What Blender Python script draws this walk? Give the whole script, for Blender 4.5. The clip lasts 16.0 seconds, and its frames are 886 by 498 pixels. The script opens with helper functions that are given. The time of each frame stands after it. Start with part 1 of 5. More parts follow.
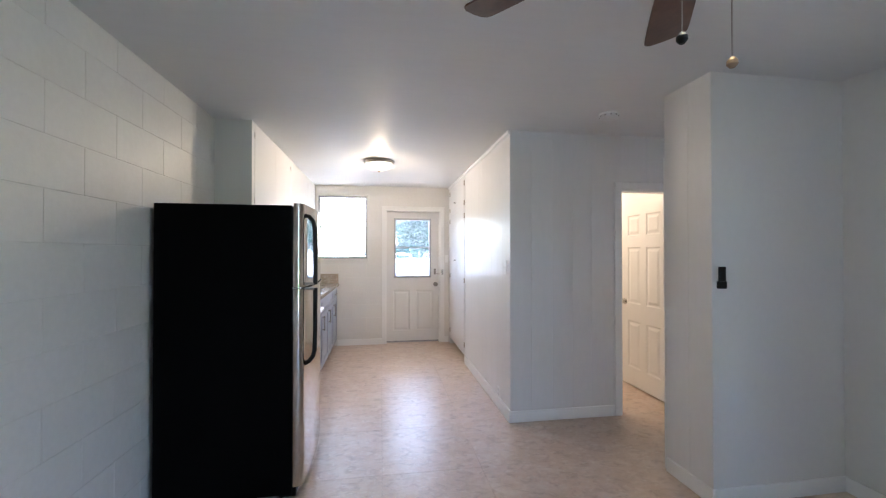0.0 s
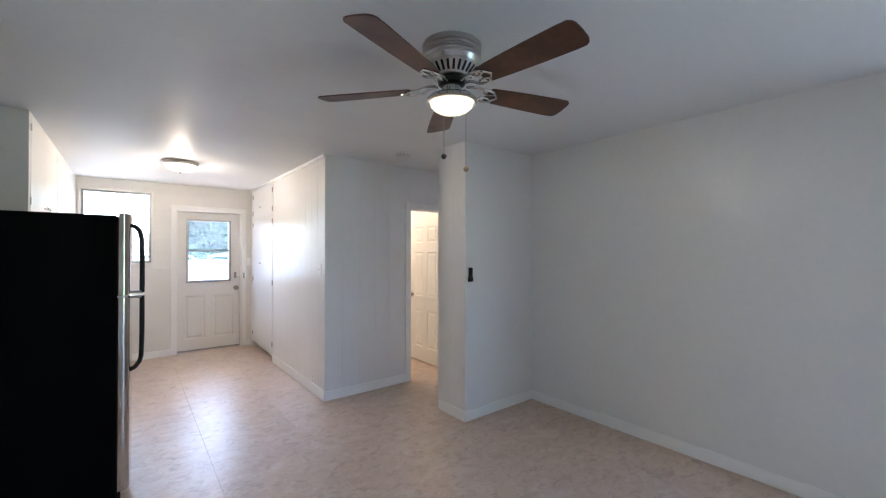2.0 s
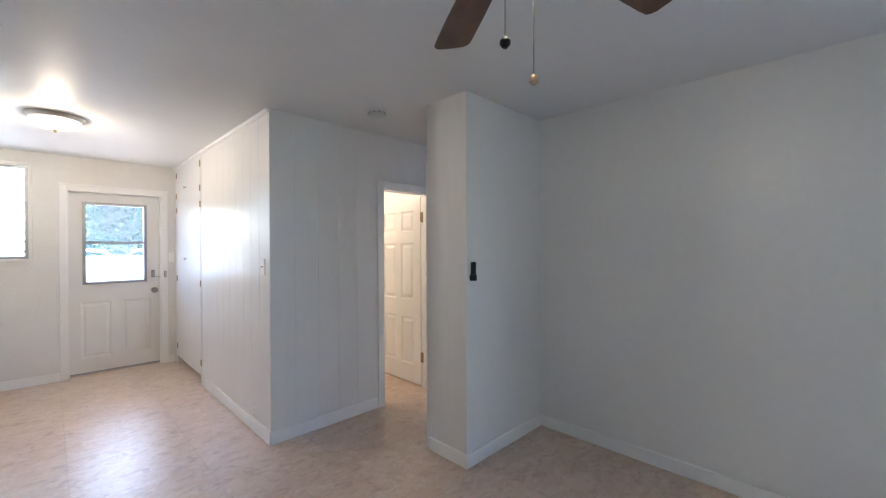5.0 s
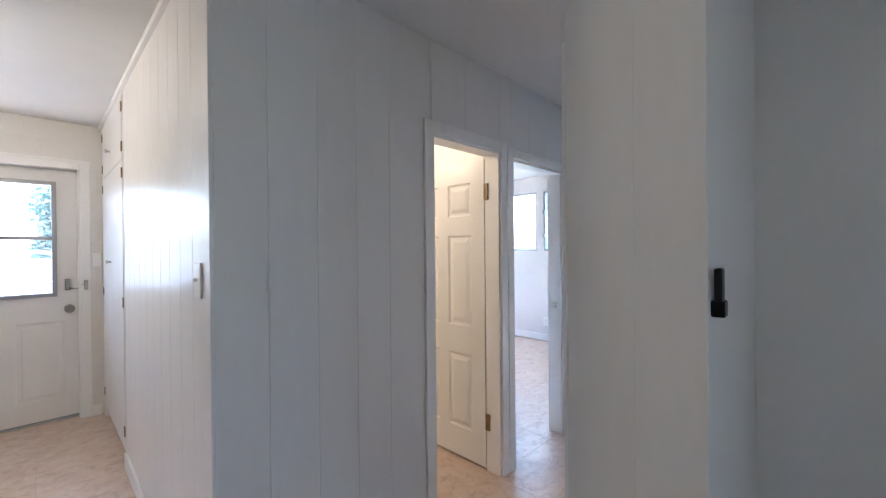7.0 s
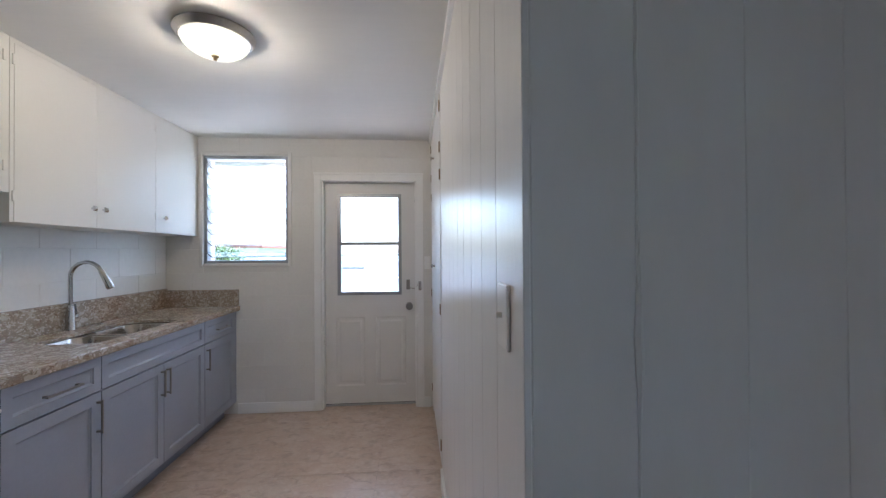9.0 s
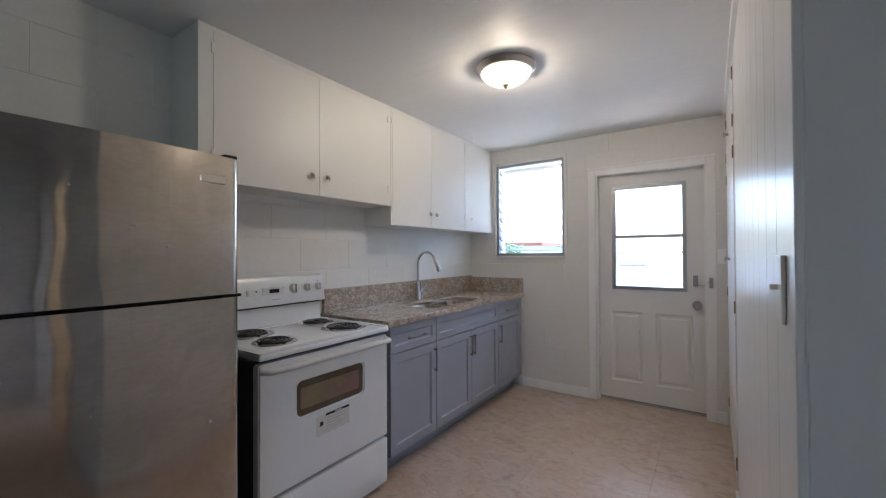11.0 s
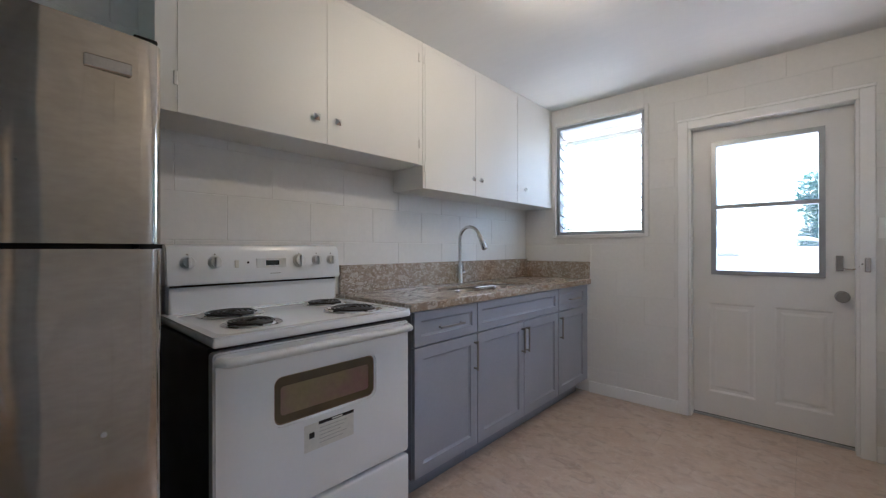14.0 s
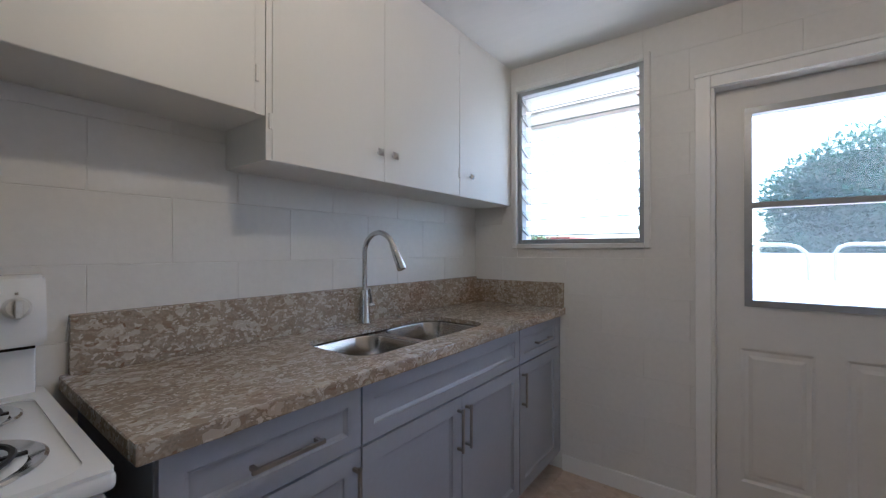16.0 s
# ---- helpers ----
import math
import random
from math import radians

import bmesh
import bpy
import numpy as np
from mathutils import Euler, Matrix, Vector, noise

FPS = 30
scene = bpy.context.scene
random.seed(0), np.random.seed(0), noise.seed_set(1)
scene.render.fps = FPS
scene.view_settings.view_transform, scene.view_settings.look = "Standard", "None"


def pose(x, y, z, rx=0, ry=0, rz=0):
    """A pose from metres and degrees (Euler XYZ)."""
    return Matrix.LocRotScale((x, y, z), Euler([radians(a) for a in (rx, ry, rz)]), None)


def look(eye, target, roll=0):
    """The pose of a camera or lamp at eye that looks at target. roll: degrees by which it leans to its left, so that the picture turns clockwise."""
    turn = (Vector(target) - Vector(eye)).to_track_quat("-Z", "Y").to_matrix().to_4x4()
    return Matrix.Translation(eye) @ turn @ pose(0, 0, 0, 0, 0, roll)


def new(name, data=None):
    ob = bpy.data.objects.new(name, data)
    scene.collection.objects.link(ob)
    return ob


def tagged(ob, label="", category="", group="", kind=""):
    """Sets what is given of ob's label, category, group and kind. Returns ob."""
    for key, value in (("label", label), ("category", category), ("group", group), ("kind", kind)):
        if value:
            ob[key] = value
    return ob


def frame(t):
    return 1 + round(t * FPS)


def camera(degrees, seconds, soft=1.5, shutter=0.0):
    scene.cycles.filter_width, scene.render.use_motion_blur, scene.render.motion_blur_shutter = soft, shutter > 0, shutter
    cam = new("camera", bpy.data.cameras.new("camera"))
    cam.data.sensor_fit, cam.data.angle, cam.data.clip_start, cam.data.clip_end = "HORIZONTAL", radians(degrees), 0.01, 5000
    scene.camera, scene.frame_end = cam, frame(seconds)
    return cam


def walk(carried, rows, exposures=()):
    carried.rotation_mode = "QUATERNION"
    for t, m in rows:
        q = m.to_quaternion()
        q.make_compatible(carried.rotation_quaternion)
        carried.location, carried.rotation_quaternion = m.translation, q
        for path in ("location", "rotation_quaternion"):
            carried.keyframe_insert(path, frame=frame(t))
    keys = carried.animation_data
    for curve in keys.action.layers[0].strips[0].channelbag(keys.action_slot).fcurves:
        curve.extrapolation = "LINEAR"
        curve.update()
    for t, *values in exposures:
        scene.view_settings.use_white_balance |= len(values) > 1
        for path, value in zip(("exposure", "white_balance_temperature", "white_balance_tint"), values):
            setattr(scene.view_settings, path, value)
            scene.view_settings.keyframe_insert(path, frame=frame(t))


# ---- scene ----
cam = camera(96.5, 16.0, soft=1.25)
PATH = [
    (0, (-0.102, -0.368, 1.384), (0.207, 1.608, 1.403), 0.0),
    (0.5, (-0.175, -0.616, 1.412), (0.395, 1.301, 1.429), 0.1),
    (1, (-0.332, -0.755, 1.438), (0.485, 1.07, 1.455), 0.2),
    (1.5, (-0.474, -0.864, 1.438), (0.577, 0.838, 1.454), 0.1),
    (2, (-0.538, -0.966, 1.441), (0.703, 0.602, 1.456), 0.0),
    (2.5, (-0.584, -1.05, 1.434), (0.778, 0.414, 1.446), -0.1),
    (3, (-0.621, -1.101, 1.421), (0.785, 0.321, 1.434), -0.0),
    (3.5, (-0.636, -1.071, 1.41), (0.776, 0.346, 1.42), -0.1),
    (4, (-0.534, -0.86, 1.403), (0.878, 0.556, 1.406), 0.0),
    (4.2, (-0.463, -0.726, 1.407), (0.95, 0.689, 1.403), 0.0),
    (6.3, (0.246, 0.899, 1.394), (1.659, 2.315, 1.376), -0.5),
    (6.5, (0.305, 1.027, 1.382), (1.73, 2.43, 1.372), -0.5),
    (7, (0.563, 1.347, 1.366), (1.994, 2.744, 1.357), -0.5),
    (7.5, (0.684, 1.653, 1.352), (2.077, 3.089, 1.35), -0.3),
    (8, (0.724, 1.908, 1.362), (1.876, 3.543, 1.373), -0.1),
    (8.5, (0.766, 2.085, 1.367), (1.536, 3.93, 1.394), 0.1),
    (9, (0.771, 2.145, 1.379), (0.924, 4.139, 1.397), -0.4),
    (9.5, (0.766, 2.096, 1.373), (0.389, 4.06, 1.4), -0.2),
    (10, (0.819, 2.022, 1.365), (0.116, 3.894, 1.393), -0.1),
    (12.3, (0.842, 1.943, 1.232), (-0.504, 3.422, 1.241), -0.1),
    (12.5, (0.833, 1.979, 1.215), (-0.517, 3.454, 1.222), 0.0),
    (13, (0.804, 2.105, 1.193), (-0.549, 3.578, 1.201), -0.1),
    (13.5, (0.708, 2.291, 1.184), (-0.645, 3.764, 1.185), -0.0),
    (14, (0.583, 2.476, 1.176), (-0.77, 3.949, 1.178), -0.1),
    (14.5, (0.419, 2.679, 1.197), (-0.93, 4.156, 1.209), -0.1),
    (15, (0.292, 2.878, 1.224), (-1.003, 4.402, 1.23), -0.1),
    (15.5, (0.211, 3.181, 1.242), (-1.024, 4.754, 1.245), -0.2),
    (16, (0.09, 3.468, 1.257), (-1.119, 5.06, 1.265), -0.0),
]
EXPOSURES = [(0.0, 4.35, 5150, 8), (3.0, 4.45, 5100, 7), (4.2, 4.45, 5100, 7), (6.5, 4.22, 5050, 7), (7.5, 4.2, 4950, 7), (8.5, 3.62, 4850, 6), (9.5, 3.26, 4950, 7), (12.5, 3.40, 4980, 6), (14.5, 3.34, 4970, 6), (16.0, 2.95, 4950, 7)]
walk(cam, [(t, look(eye, target, roll)) for t, eye, target, roll in PATH], exposures=EXPOSURES)

# ---- light ----
world = bpy.data.worlds.new("sky")
scene.world = world
world.use_nodes = True
sky = world.node_tree.nodes.new("ShaderNodeTexSky")
sky.sky_type, sky.sun_disc = "NISHITA", False
sky.sun_elevation, sky.sun_rotation = radians(60), radians(20)
sky.air_density, sky.dust_density, sky.ozone_density = 0.9, 4.0, 0.6
world.node_tree.links.new(sky.outputs[0], world.node_tree.nodes["Background"].inputs[0])
world.node_tree.nodes["Background"].inputs[1].default_value = 0.15

sun_data = bpy.data.lights.new("sun", "SUN")
sun_data.energy, sun_data.angle, sun_data.color = 2.3, radians(0.6), (1.0, 0.95, 0.88)
sun = new("sun", sun_data)
sun.matrix_world = look((4.7, 13.0, 24), (0, 0, 0))


def point_lamp(name, place, watts, colour, radius):
    data = bpy.data.lights.new(name, "POINT")
    data.energy, data.color, data.shadow_soft_size = watts, colour, radius
    ob = new(name, data)
    ob.location = place
    return ob


point_lamp("kitchen_dome_bulb", (-0.126, 4.026, 2.325), 2.1, (1.0, 0.71, 0.43), 0.055)
point_lamp("fan_bowl_bulb", (0.622, 0.435, 2.112), 0.5, (1.0, 0.80, 0.54), 0.045)
point_lamp("bath_ceiling_bulb", (1.75, 3.75, 2.15), 1.5, (1.0, 0.68, 0.40), 0.16)


# ---- materials ----
def mat(name, base, rough=0.5, metal=0.0, var=0.06, scale=2.5, grain=0.04, gscale=60.0, bump=0.15, bscale=90.0,
        rvar=0.08, bdist=0.002, coat=0.0, tint=None, stretch=(1, 1, 1), spec=0.5, per_object=0.0):
    """A procedural surface: two scales of colour, uneven gloss and fine relief."""
    m = bpy.data.materials.new(name)
    m.use_nodes = True
    n, l = m.node_tree.nodes, m.node_tree.links
    b = n["Principled BSDF"]
    b.inputs["Metallic"].default_value = metal
    b.inputs["Specular IOR Level"].default_value = spec
    b.inputs["Coat Weight"].default_value = coat
    b.inputs["Coat Roughness"].default_value = 0.12
    geo = n.new("ShaderNodeNewGeometry")
    mp = n.new("ShaderNodeMapping")
    mp.inputs["Scale"].default_value = stretch
    l.new(geo.outputs["Position"], mp.inputs["Vector"])
    big, small, fine = (n.new("ShaderNodeTexNoise") for _ in range(3))
    for tex, s, d in ((big, scale, 3), (small, gscale, 4), (fine, bscale, 3)):
        tex.inputs["Scale"].default_value, tex.inputs["Detail"].default_value = s, d
        l.new(mp.outputs[0], tex.inputs["Vector"])
    mix = n.new("ShaderNodeMix")
    mix.data_type = "RGBA"
    second = tint or tuple(c * (1 - 2.2 * var) for c in base)
    mix.inputs["A"].default_value, mix.inputs["B"].default_value = (*base, 1), (*second, 1)
    ramp = n.new("ShaderNodeMapRange")
    ramp.interpolation_type = "SMOOTHSTEP"
    ramp.inputs["From Min"].default_value, ramp.inputs["From Max"].default_value = 0.25, 0.75
    l.new(big.outputs["Fac"], ramp.inputs["Value"])
    l.new(ramp.outputs[0], mix.inputs["Factor"])
    hsv = n.new("ShaderNodeHueSaturation")
    val = n.new("ShaderNodeMapRange")
    val.inputs["From Min"].default_value, val.inputs["From Max"].default_value = 0.3, 0.7
    val.inputs["To Min"].default_value, val.inputs["To Max"].default_value = 1 - grain, 1 + grain
    l.new(small.outputs["Fac"], val.inputs["Value"])
    if per_object:
        info = n.new("ShaderNodeObjectInfo")
        pr = n.new("ShaderNodeMapRange")
        pr.inputs["To Min"].default_value, pr.inputs["To Max"].default_value = 1 - per_object, 1 + per_object
        l.new(info.outputs["Random"], pr.inputs["Value"])
        mul = n.new("ShaderNodeMath")
        mul.operation = "MULTIPLY"
        l.new(pr.outputs[0], mul.inputs[0])
        l.new(val.outputs[0], mul.inputs[1])
        l.new(mul.outputs[0], hsv.inputs["Value"])
    else:
        l.new(val.outputs[0], hsv.inputs["Value"])
    l.new(mix.outputs["Result"], hsv.inputs["Color"])
    l.new(hsv.outputs[0], b.inputs["Base Color"])
    rr = n.new("ShaderNodeMapRange")
    rr.interpolation_type = "SMOOTHSTEP"
    rr.inputs["From Min"].default_value, rr.inputs["From Max"].default_value = 0.2, 0.8
    rr.inputs["To Min"].default_value, rr.inputs["To Max"].default_value = (max(rough - rvar, 0.285), rough + rvar) if rough > 0.274 else (max(0.02, rough - rvar), min(rough + rvar, 0.262))
    l.new(big.outputs["Fac"], rr.inputs["Value"])
    l.new(rr.outputs[0], b.inputs["Roughness"])
    if bump:
        bp = n.new("ShaderNodeBump")
        bp.inputs["Strength"].default_value, bp.inputs["Distance"].default_value = bump, bdist
        l.new(fine.outputs["Fac"], bp.inputs["Height"])
        l.new(bp.outputs[0], b.inputs["Normal"])
    return m


def lit(name, colour, strength, rough=0.3):
    m = bpy.data.materials.new(name)
    m.use_nodes = True
    b = m.node_tree.nodes["Principled BSDF"]
    n, l = m.node_tree.nodes, m.node_tree.links
    b.inputs["Base Color"].default_value = (0.45, 0.42, 0.36, 1)
    b.inputs["Roughness"].default_value = rough
    # clouded glass, brighter where it is thin
    geo, cloud, ramp = n.new("ShaderNodeNewGeometry"), n.new("ShaderNodeTexNoise"), n.new("ShaderNodeMapRange")
    cloud.inputs["Scale"].default_value, cloud.inputs["Detail"].default_value = 26, 3
    ramp.inputs["To Min"].default_value, ramp.inputs["To Max"].default_value = strength * 0.7, strength * 1.3
    l.new(geo.outputs["Position"], cloud.inputs["Vector"])
    l.new(cloud.outputs["Fac"], ramp.inputs["Value"])
    l.new(ramp.outputs[0], b.inputs["Emission Strength"])
    b.inputs["Emission Color"].default_value = (*colour, 1)
    return m


def glass(name, tint=(1, 1, 1), rough=0.0, haze=0.0):
    m = bpy.data.materials.new(name)
    m.use_nodes = True
    n, l = m.node_tree.nodes, m.node_tree.links
    tr, gl, mx, lw, film, veiled = (n.new("ShaderNode" + k) for k in ("BsdfTransparent", "BsdfGlossy", "MixShader", "LayerWeight", "BsdfTranslucent", "MixShader"))
    tr.inputs[0].default_value = (*tint, 1)
    gl.inputs["Roughness"].default_value = rough
    power, fr = n.new("ShaderNodeMath"), n.new("ShaderNodeMapRange")
    power.operation = "POWER"
    power.inputs[1].default_value = 4.0
    l.new(lw.outputs["Facing"], power.inputs[0])
    l.new(power.outputs[0], fr.inputs["Value"])
    fr.inputs["To Min"].default_value, fr.inputs["To Max"].default_value = 0.03, 0.45
    # pale film: dirt on the glass, plus glare haze put into the material
    veiled.inputs[0].default_value = haze
    film.inputs[0].default_value = (0.72, 0.80, 0.84, 1)
    l.new(tr.outputs[0], veiled.inputs[1])
    l.new(film.outputs[0], veiled.inputs[2])
    l.new(fr.outputs[0], mx.inputs[0])
    l.new(veiled.outputs[0], mx.inputs[1])
    l.new(gl.outputs[0], mx.inputs[2])
    l.new(mx.outputs[0], n["Material Output"].inputs[0])
    return m


def wavy(m):
    """Adds slow dents to a metal sheet on top of its brush marks."""
    n, l = m.node_tree.nodes, m.node_tree.links
    b = n["Principled BSDF"]
    geo, tex, bp = n.new("ShaderNodeNewGeometry"), n.new("ShaderNodeTexNoise"), n.new("ShaderNodeBump")
    tex.inputs["Scale"].default_value, tex.inputs["Detail"].default_value = 3.0, 1
    bp.inputs["Strength"].default_value, bp.inputs["Distance"].default_value = 0.22, 0.02
    l.new(geo.outputs["Position"], tex.inputs["Vector"])
    l.new(tex.outputs["Fac"], bp.inputs["Height"])
    l.new(b.inputs["Normal"].links[0].from_socket, bp.inputs["Normal"])
    l.new(bp.outputs[0], b.inputs["Normal"])
    # brushed so that reflections stay narrow and are drawn out upright
    upright = n.new("ShaderNodeCombineXYZ")
    upright.inputs[2].default_value = 1.0
    l.new(upright.outputs[0], b.inputs["Tangent"])
    b.inputs["Anisotropic"].default_value = 0.95
    # old wipe marks
    before = b.inputs["Base Color"].links[0].from_socket
    smear, edge, mix = n.new("ShaderNodeTexNoise"), n.new("ShaderNodeMapRange"), n.new("ShaderNodeMix")
    smear.inputs["Scale"].default_value, smear.inputs["Detail"].default_value, smear.inputs["Distortion"].default_value = 9.0, 6, 0.8
    l.new(geo.outputs["Position"], smear.inputs["Vector"])
    edge.inputs["From Min"].default_value, edge.inputs["From Max"].default_value, edge.inputs["To Max"].default_value = 0.48, 0.66, 0.35
    l.new(smear.outputs["Fac"], edge.inputs["Value"])
    mix.data_type = "RGBA"
    l.new(edge.outputs[0], mix.inputs["Factor"])
    l.new(before, mix.inputs["A"])
    mix.inputs["B"].default_value = (0.40, 0.37, 0.31, 1)
    l.new(mix.outputs["Result"], b.inputs["Base Color"])
    return m


PAINT = mat("white_semigloss_paint", (0.80, 0.79, 0.765), 0.34, var=0.02, scale=0.8, grain=0.012, gscale=25, bump=0.10, bscale=55, rvar=0.05)
BLOCKPAINT = mat("painted_block", (0.80, 0.785, 0.755), 0.42, var=0.03, scale=1.2, grain=0.02, gscale=40, bump=0.18, bscale=90, rvar=0.05, per_object=0.012)
MORTAR = mat("painted_mortar", (0.78, 0.765, 0.735), 0.5, var=0.03, bump=0.3)
CEILPAINT = mat("glossy_ceiling_paint", (0.81, 0.81, 0.80), 0.50, var=0.02, scale=0.7, grain=0.01, gscale=20, bump=0.55, bscale=11, bdist=0.0045, rvar=0.03, spec=0.2, stretch=(0.25, 1.3, 1))
PLANK = mat("white_gloss_plank", (0.81, 0.80, 0.785), 0.29, spec=0.8, var=0.02, scale=0.9, grain=0.012, gscale=30, bump=0.6, bscale=20, rvar=0.02, stretch=(1, 1, 0.25), per_object=0.008)
PLANKDULL = mat("white_satin_plank", (0.81, 0.80, 0.785), 0.46, var=0.02, scale=0.9, grain=0.012, gscale=30, bump=0.4, bscale=20, rvar=0.04, stretch=(1, 1, 0.25), per_object=0.008)
TRIM = mat("white_trim", (0.90, 0.895, 0.88), 0.28, var=0.02, grain=0.01, bump=0.06, bscale=60)
DOORPAINT = mat("white_door_paint", (0.82, 0.81, 0.79), 0.30, var=0.02, grain=0.01, bump=0.04, bscale=70)
CABWHITE = mat("white_cabinet_paint", (0.80, 0.785, 0.75), 0.40, rvar=0.04, var=0.02, scale=1.0, grain=0.006, bump=0.008, bscale=12)
GREYBLUE = mat("grey_blue_cabinet", (0.37, 0.39, 0.455), 0.38, var=0.04, scale=2, grain=0.02, bump=0.05, bscale=80)
TOEKICK = mat("toe_kick_grey", (0.26, 0.28, 0.34), 0.5, var=0.05)
APPL = mat("white_enamel", (0.85, 0.86, 0.87), 0.16, var=0.012, grain=0.008, bump=0.02, coat=0.4)
HANDLEW = mat("white_plastic", (0.72, 0.725, 0.72), 0.3, var=0.02, bump=0.03)
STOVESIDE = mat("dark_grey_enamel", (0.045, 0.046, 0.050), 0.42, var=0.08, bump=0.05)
BLACK = mat("black_plastic", (0.006, 0.006, 0.0065), 0.38, spec=0.3, var=0.1, bump=0.08)
FRIDGESIDE = mat("black_textured_steel", (0.002, 0.002, 0.0023), 0.6, spec=0.05, var=0.1, grain=0.1, gscale=200, bump=0.3, bscale=300)
STEEL = wavy(mat("smudged_stainless", (0.57, 0.52, 0.455), 0.085, 1.0, var=0.12, scale=3.0, grain=0.05, gscale=90, bump=0.012, bscale=220, rvar=0.03, stretch=(1, 0.35, 1)))
DOORSIDE = mat("grey_door_edge", (0.33, 0.33, 0.33), 0.4, 0.6, var=0.05)
NICKEL = mat("brushed_nickel", (0.62, 0.60, 0.57), 0.24, 1.0, var=0.04, grain=0.05, gscale=120, bump=0.05, bscale=200)
DARKNICKEL = mat("satin_bronze_nickel", (0.36, 0.34, 0.32), 0.32, 1.0, var=0.06, bump=0.05)
HOUSING = mat("satin_nickel_housing", (0.58, 0.56, 0.54), 0.31, 1.0, var=0.05, grain=0.06, gscale=120, bump=0.06, bscale=220, rvar=0.02)
CHROME = mat("chrome", (0.75, 0.75, 0.76), 0.10, 1.0, var=0.02, bump=0.02)
SINKSTEEL = mat("sink_stainless", (0.47, 0.43, 0.385), 0.22, 1.0, rvar=0.03, var=0.03, grain=0.04, gscale=150, bump=0.04, bscale=250)
ALU = mat("aluminium_frame", (0.44, 0.45, 0.46), 0.4, 0.7, var=0.06, bump=0.08)
COIL = mat("burner_coil", (0.022, 0.020, 0.020), 0.45, 0.3, var=0.15, bump=0.2)
WALNUT = mat("walnut_blade", (0.115, 0.050, 0.028), 0.30, var=0.18, scale=9, grain=0.16, gscale=38, bump=0.06, stretch=(1, 1, 1))
CONCRETE = mat("sunlit_concrete", (0.21, 0.20, 0.185), 0.8, var=0.06, scale=0.7, grain=0.05, gscale=30, bump=0.3)
GROUNDM = mat("grass_ground", (0.10, 0.15, 0.06), 0.9, var=0.2, scale=0.3, grain=0.2, gscale=4, bump=0.4, bscale=12)
STUCCO = mat("white_stucco", (0.80, 0.79, 0.77), 0.8, var=0.04, scale=0.8, bump=0.4, bscale=60)
BARK = mat("bark", (0.13, 0.09, 0.06), 0.9, var=0.2, grain=0.2, gscale=20, bump=0.6, bscale=30)
LEAF = mat("leaf", (0.040, 0.085, 0.058), 0.7, var=0.25, scale=1.2, grain=0.25, gscale=8, bump=0.1, tint=(0.030, 0.066, 0.048), spec=0.1)
leaf_nodes, leaf_links = LEAF.node_tree.nodes, LEAF.node_tree.links
thin, both = leaf_nodes.new("ShaderNodeBsdfTranslucent"), leaf_nodes.new("ShaderNodeMixShader")
thin.inputs[0].default_value = (0.05, 0.14, 0.09, 1)
both.inputs[0].default_value = 0.4
leaf_links.new(leaf_nodes["Principled BSDF"].outputs[0], both.inputs[1])
leaf_links.new(thin.outputs[0], both.inputs[2])
leaf_links.new(both.outputs[0], leaf_nodes["Material Output"].inputs[0])
YARDLEAF = mat("yard_leaf", (0.11, 0.16, 0.05), 0.6, var=0.25, scale=3, grain=0.25, gscale=12, bump=0.1, tint=(0.08, 0.12, 0.03), spec=0.3)
RUST = mat("rust_roof", (0.35, 0.10, 0.07), 0.8, var=0.1)
WEATHERED = mat("weathered_grey_wood", (0.55, 0.50, 0.47), 0.8, var=0.15)
PAPER = mat("paper_label", (0.72, 0.70, 0.64), 0.6, var=0.04)
INKGREY = mat("ink_grey", (0.35, 0.34, 0.32), 0.6, var=0.02)
DISPLAY = mat("dark_display", (0.012, 0.016, 0.014), 0.15, var=0.02, bump=0)
RUSTYLATCH = mat("dull_hinge_metal", (0.36, 0.27, 0.17), 0.42, 0.9, var=0.12, bump=0.1)
BRASS = mat("aged_brass_finial", (0.42, 0.33, 0.20), 0.3, 1.0, var=0.05)
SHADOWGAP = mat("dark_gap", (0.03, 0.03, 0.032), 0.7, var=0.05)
GLASSEDGE = mat("ground_glass_edge", (0.10, 0.14, 0.13), 0.5, var=0.1)
# film imitates bright outdoor haze over the dirty door glass
PANE = glass("window_pane", haze=0.055)
# stronger film imitates the sky reflected in the open blades
LOUVRE = glass("louvre_glass", (0.93, 0.96, 0.95), haze=0.14)
BOWLK = lit("frosted_bowl_kitchen", (1.0, 0.80, 0.46), 0.15)
BOWLF = lit("frosted_bowl_fan", (1.0, 0.78, 0.40), 0.085)


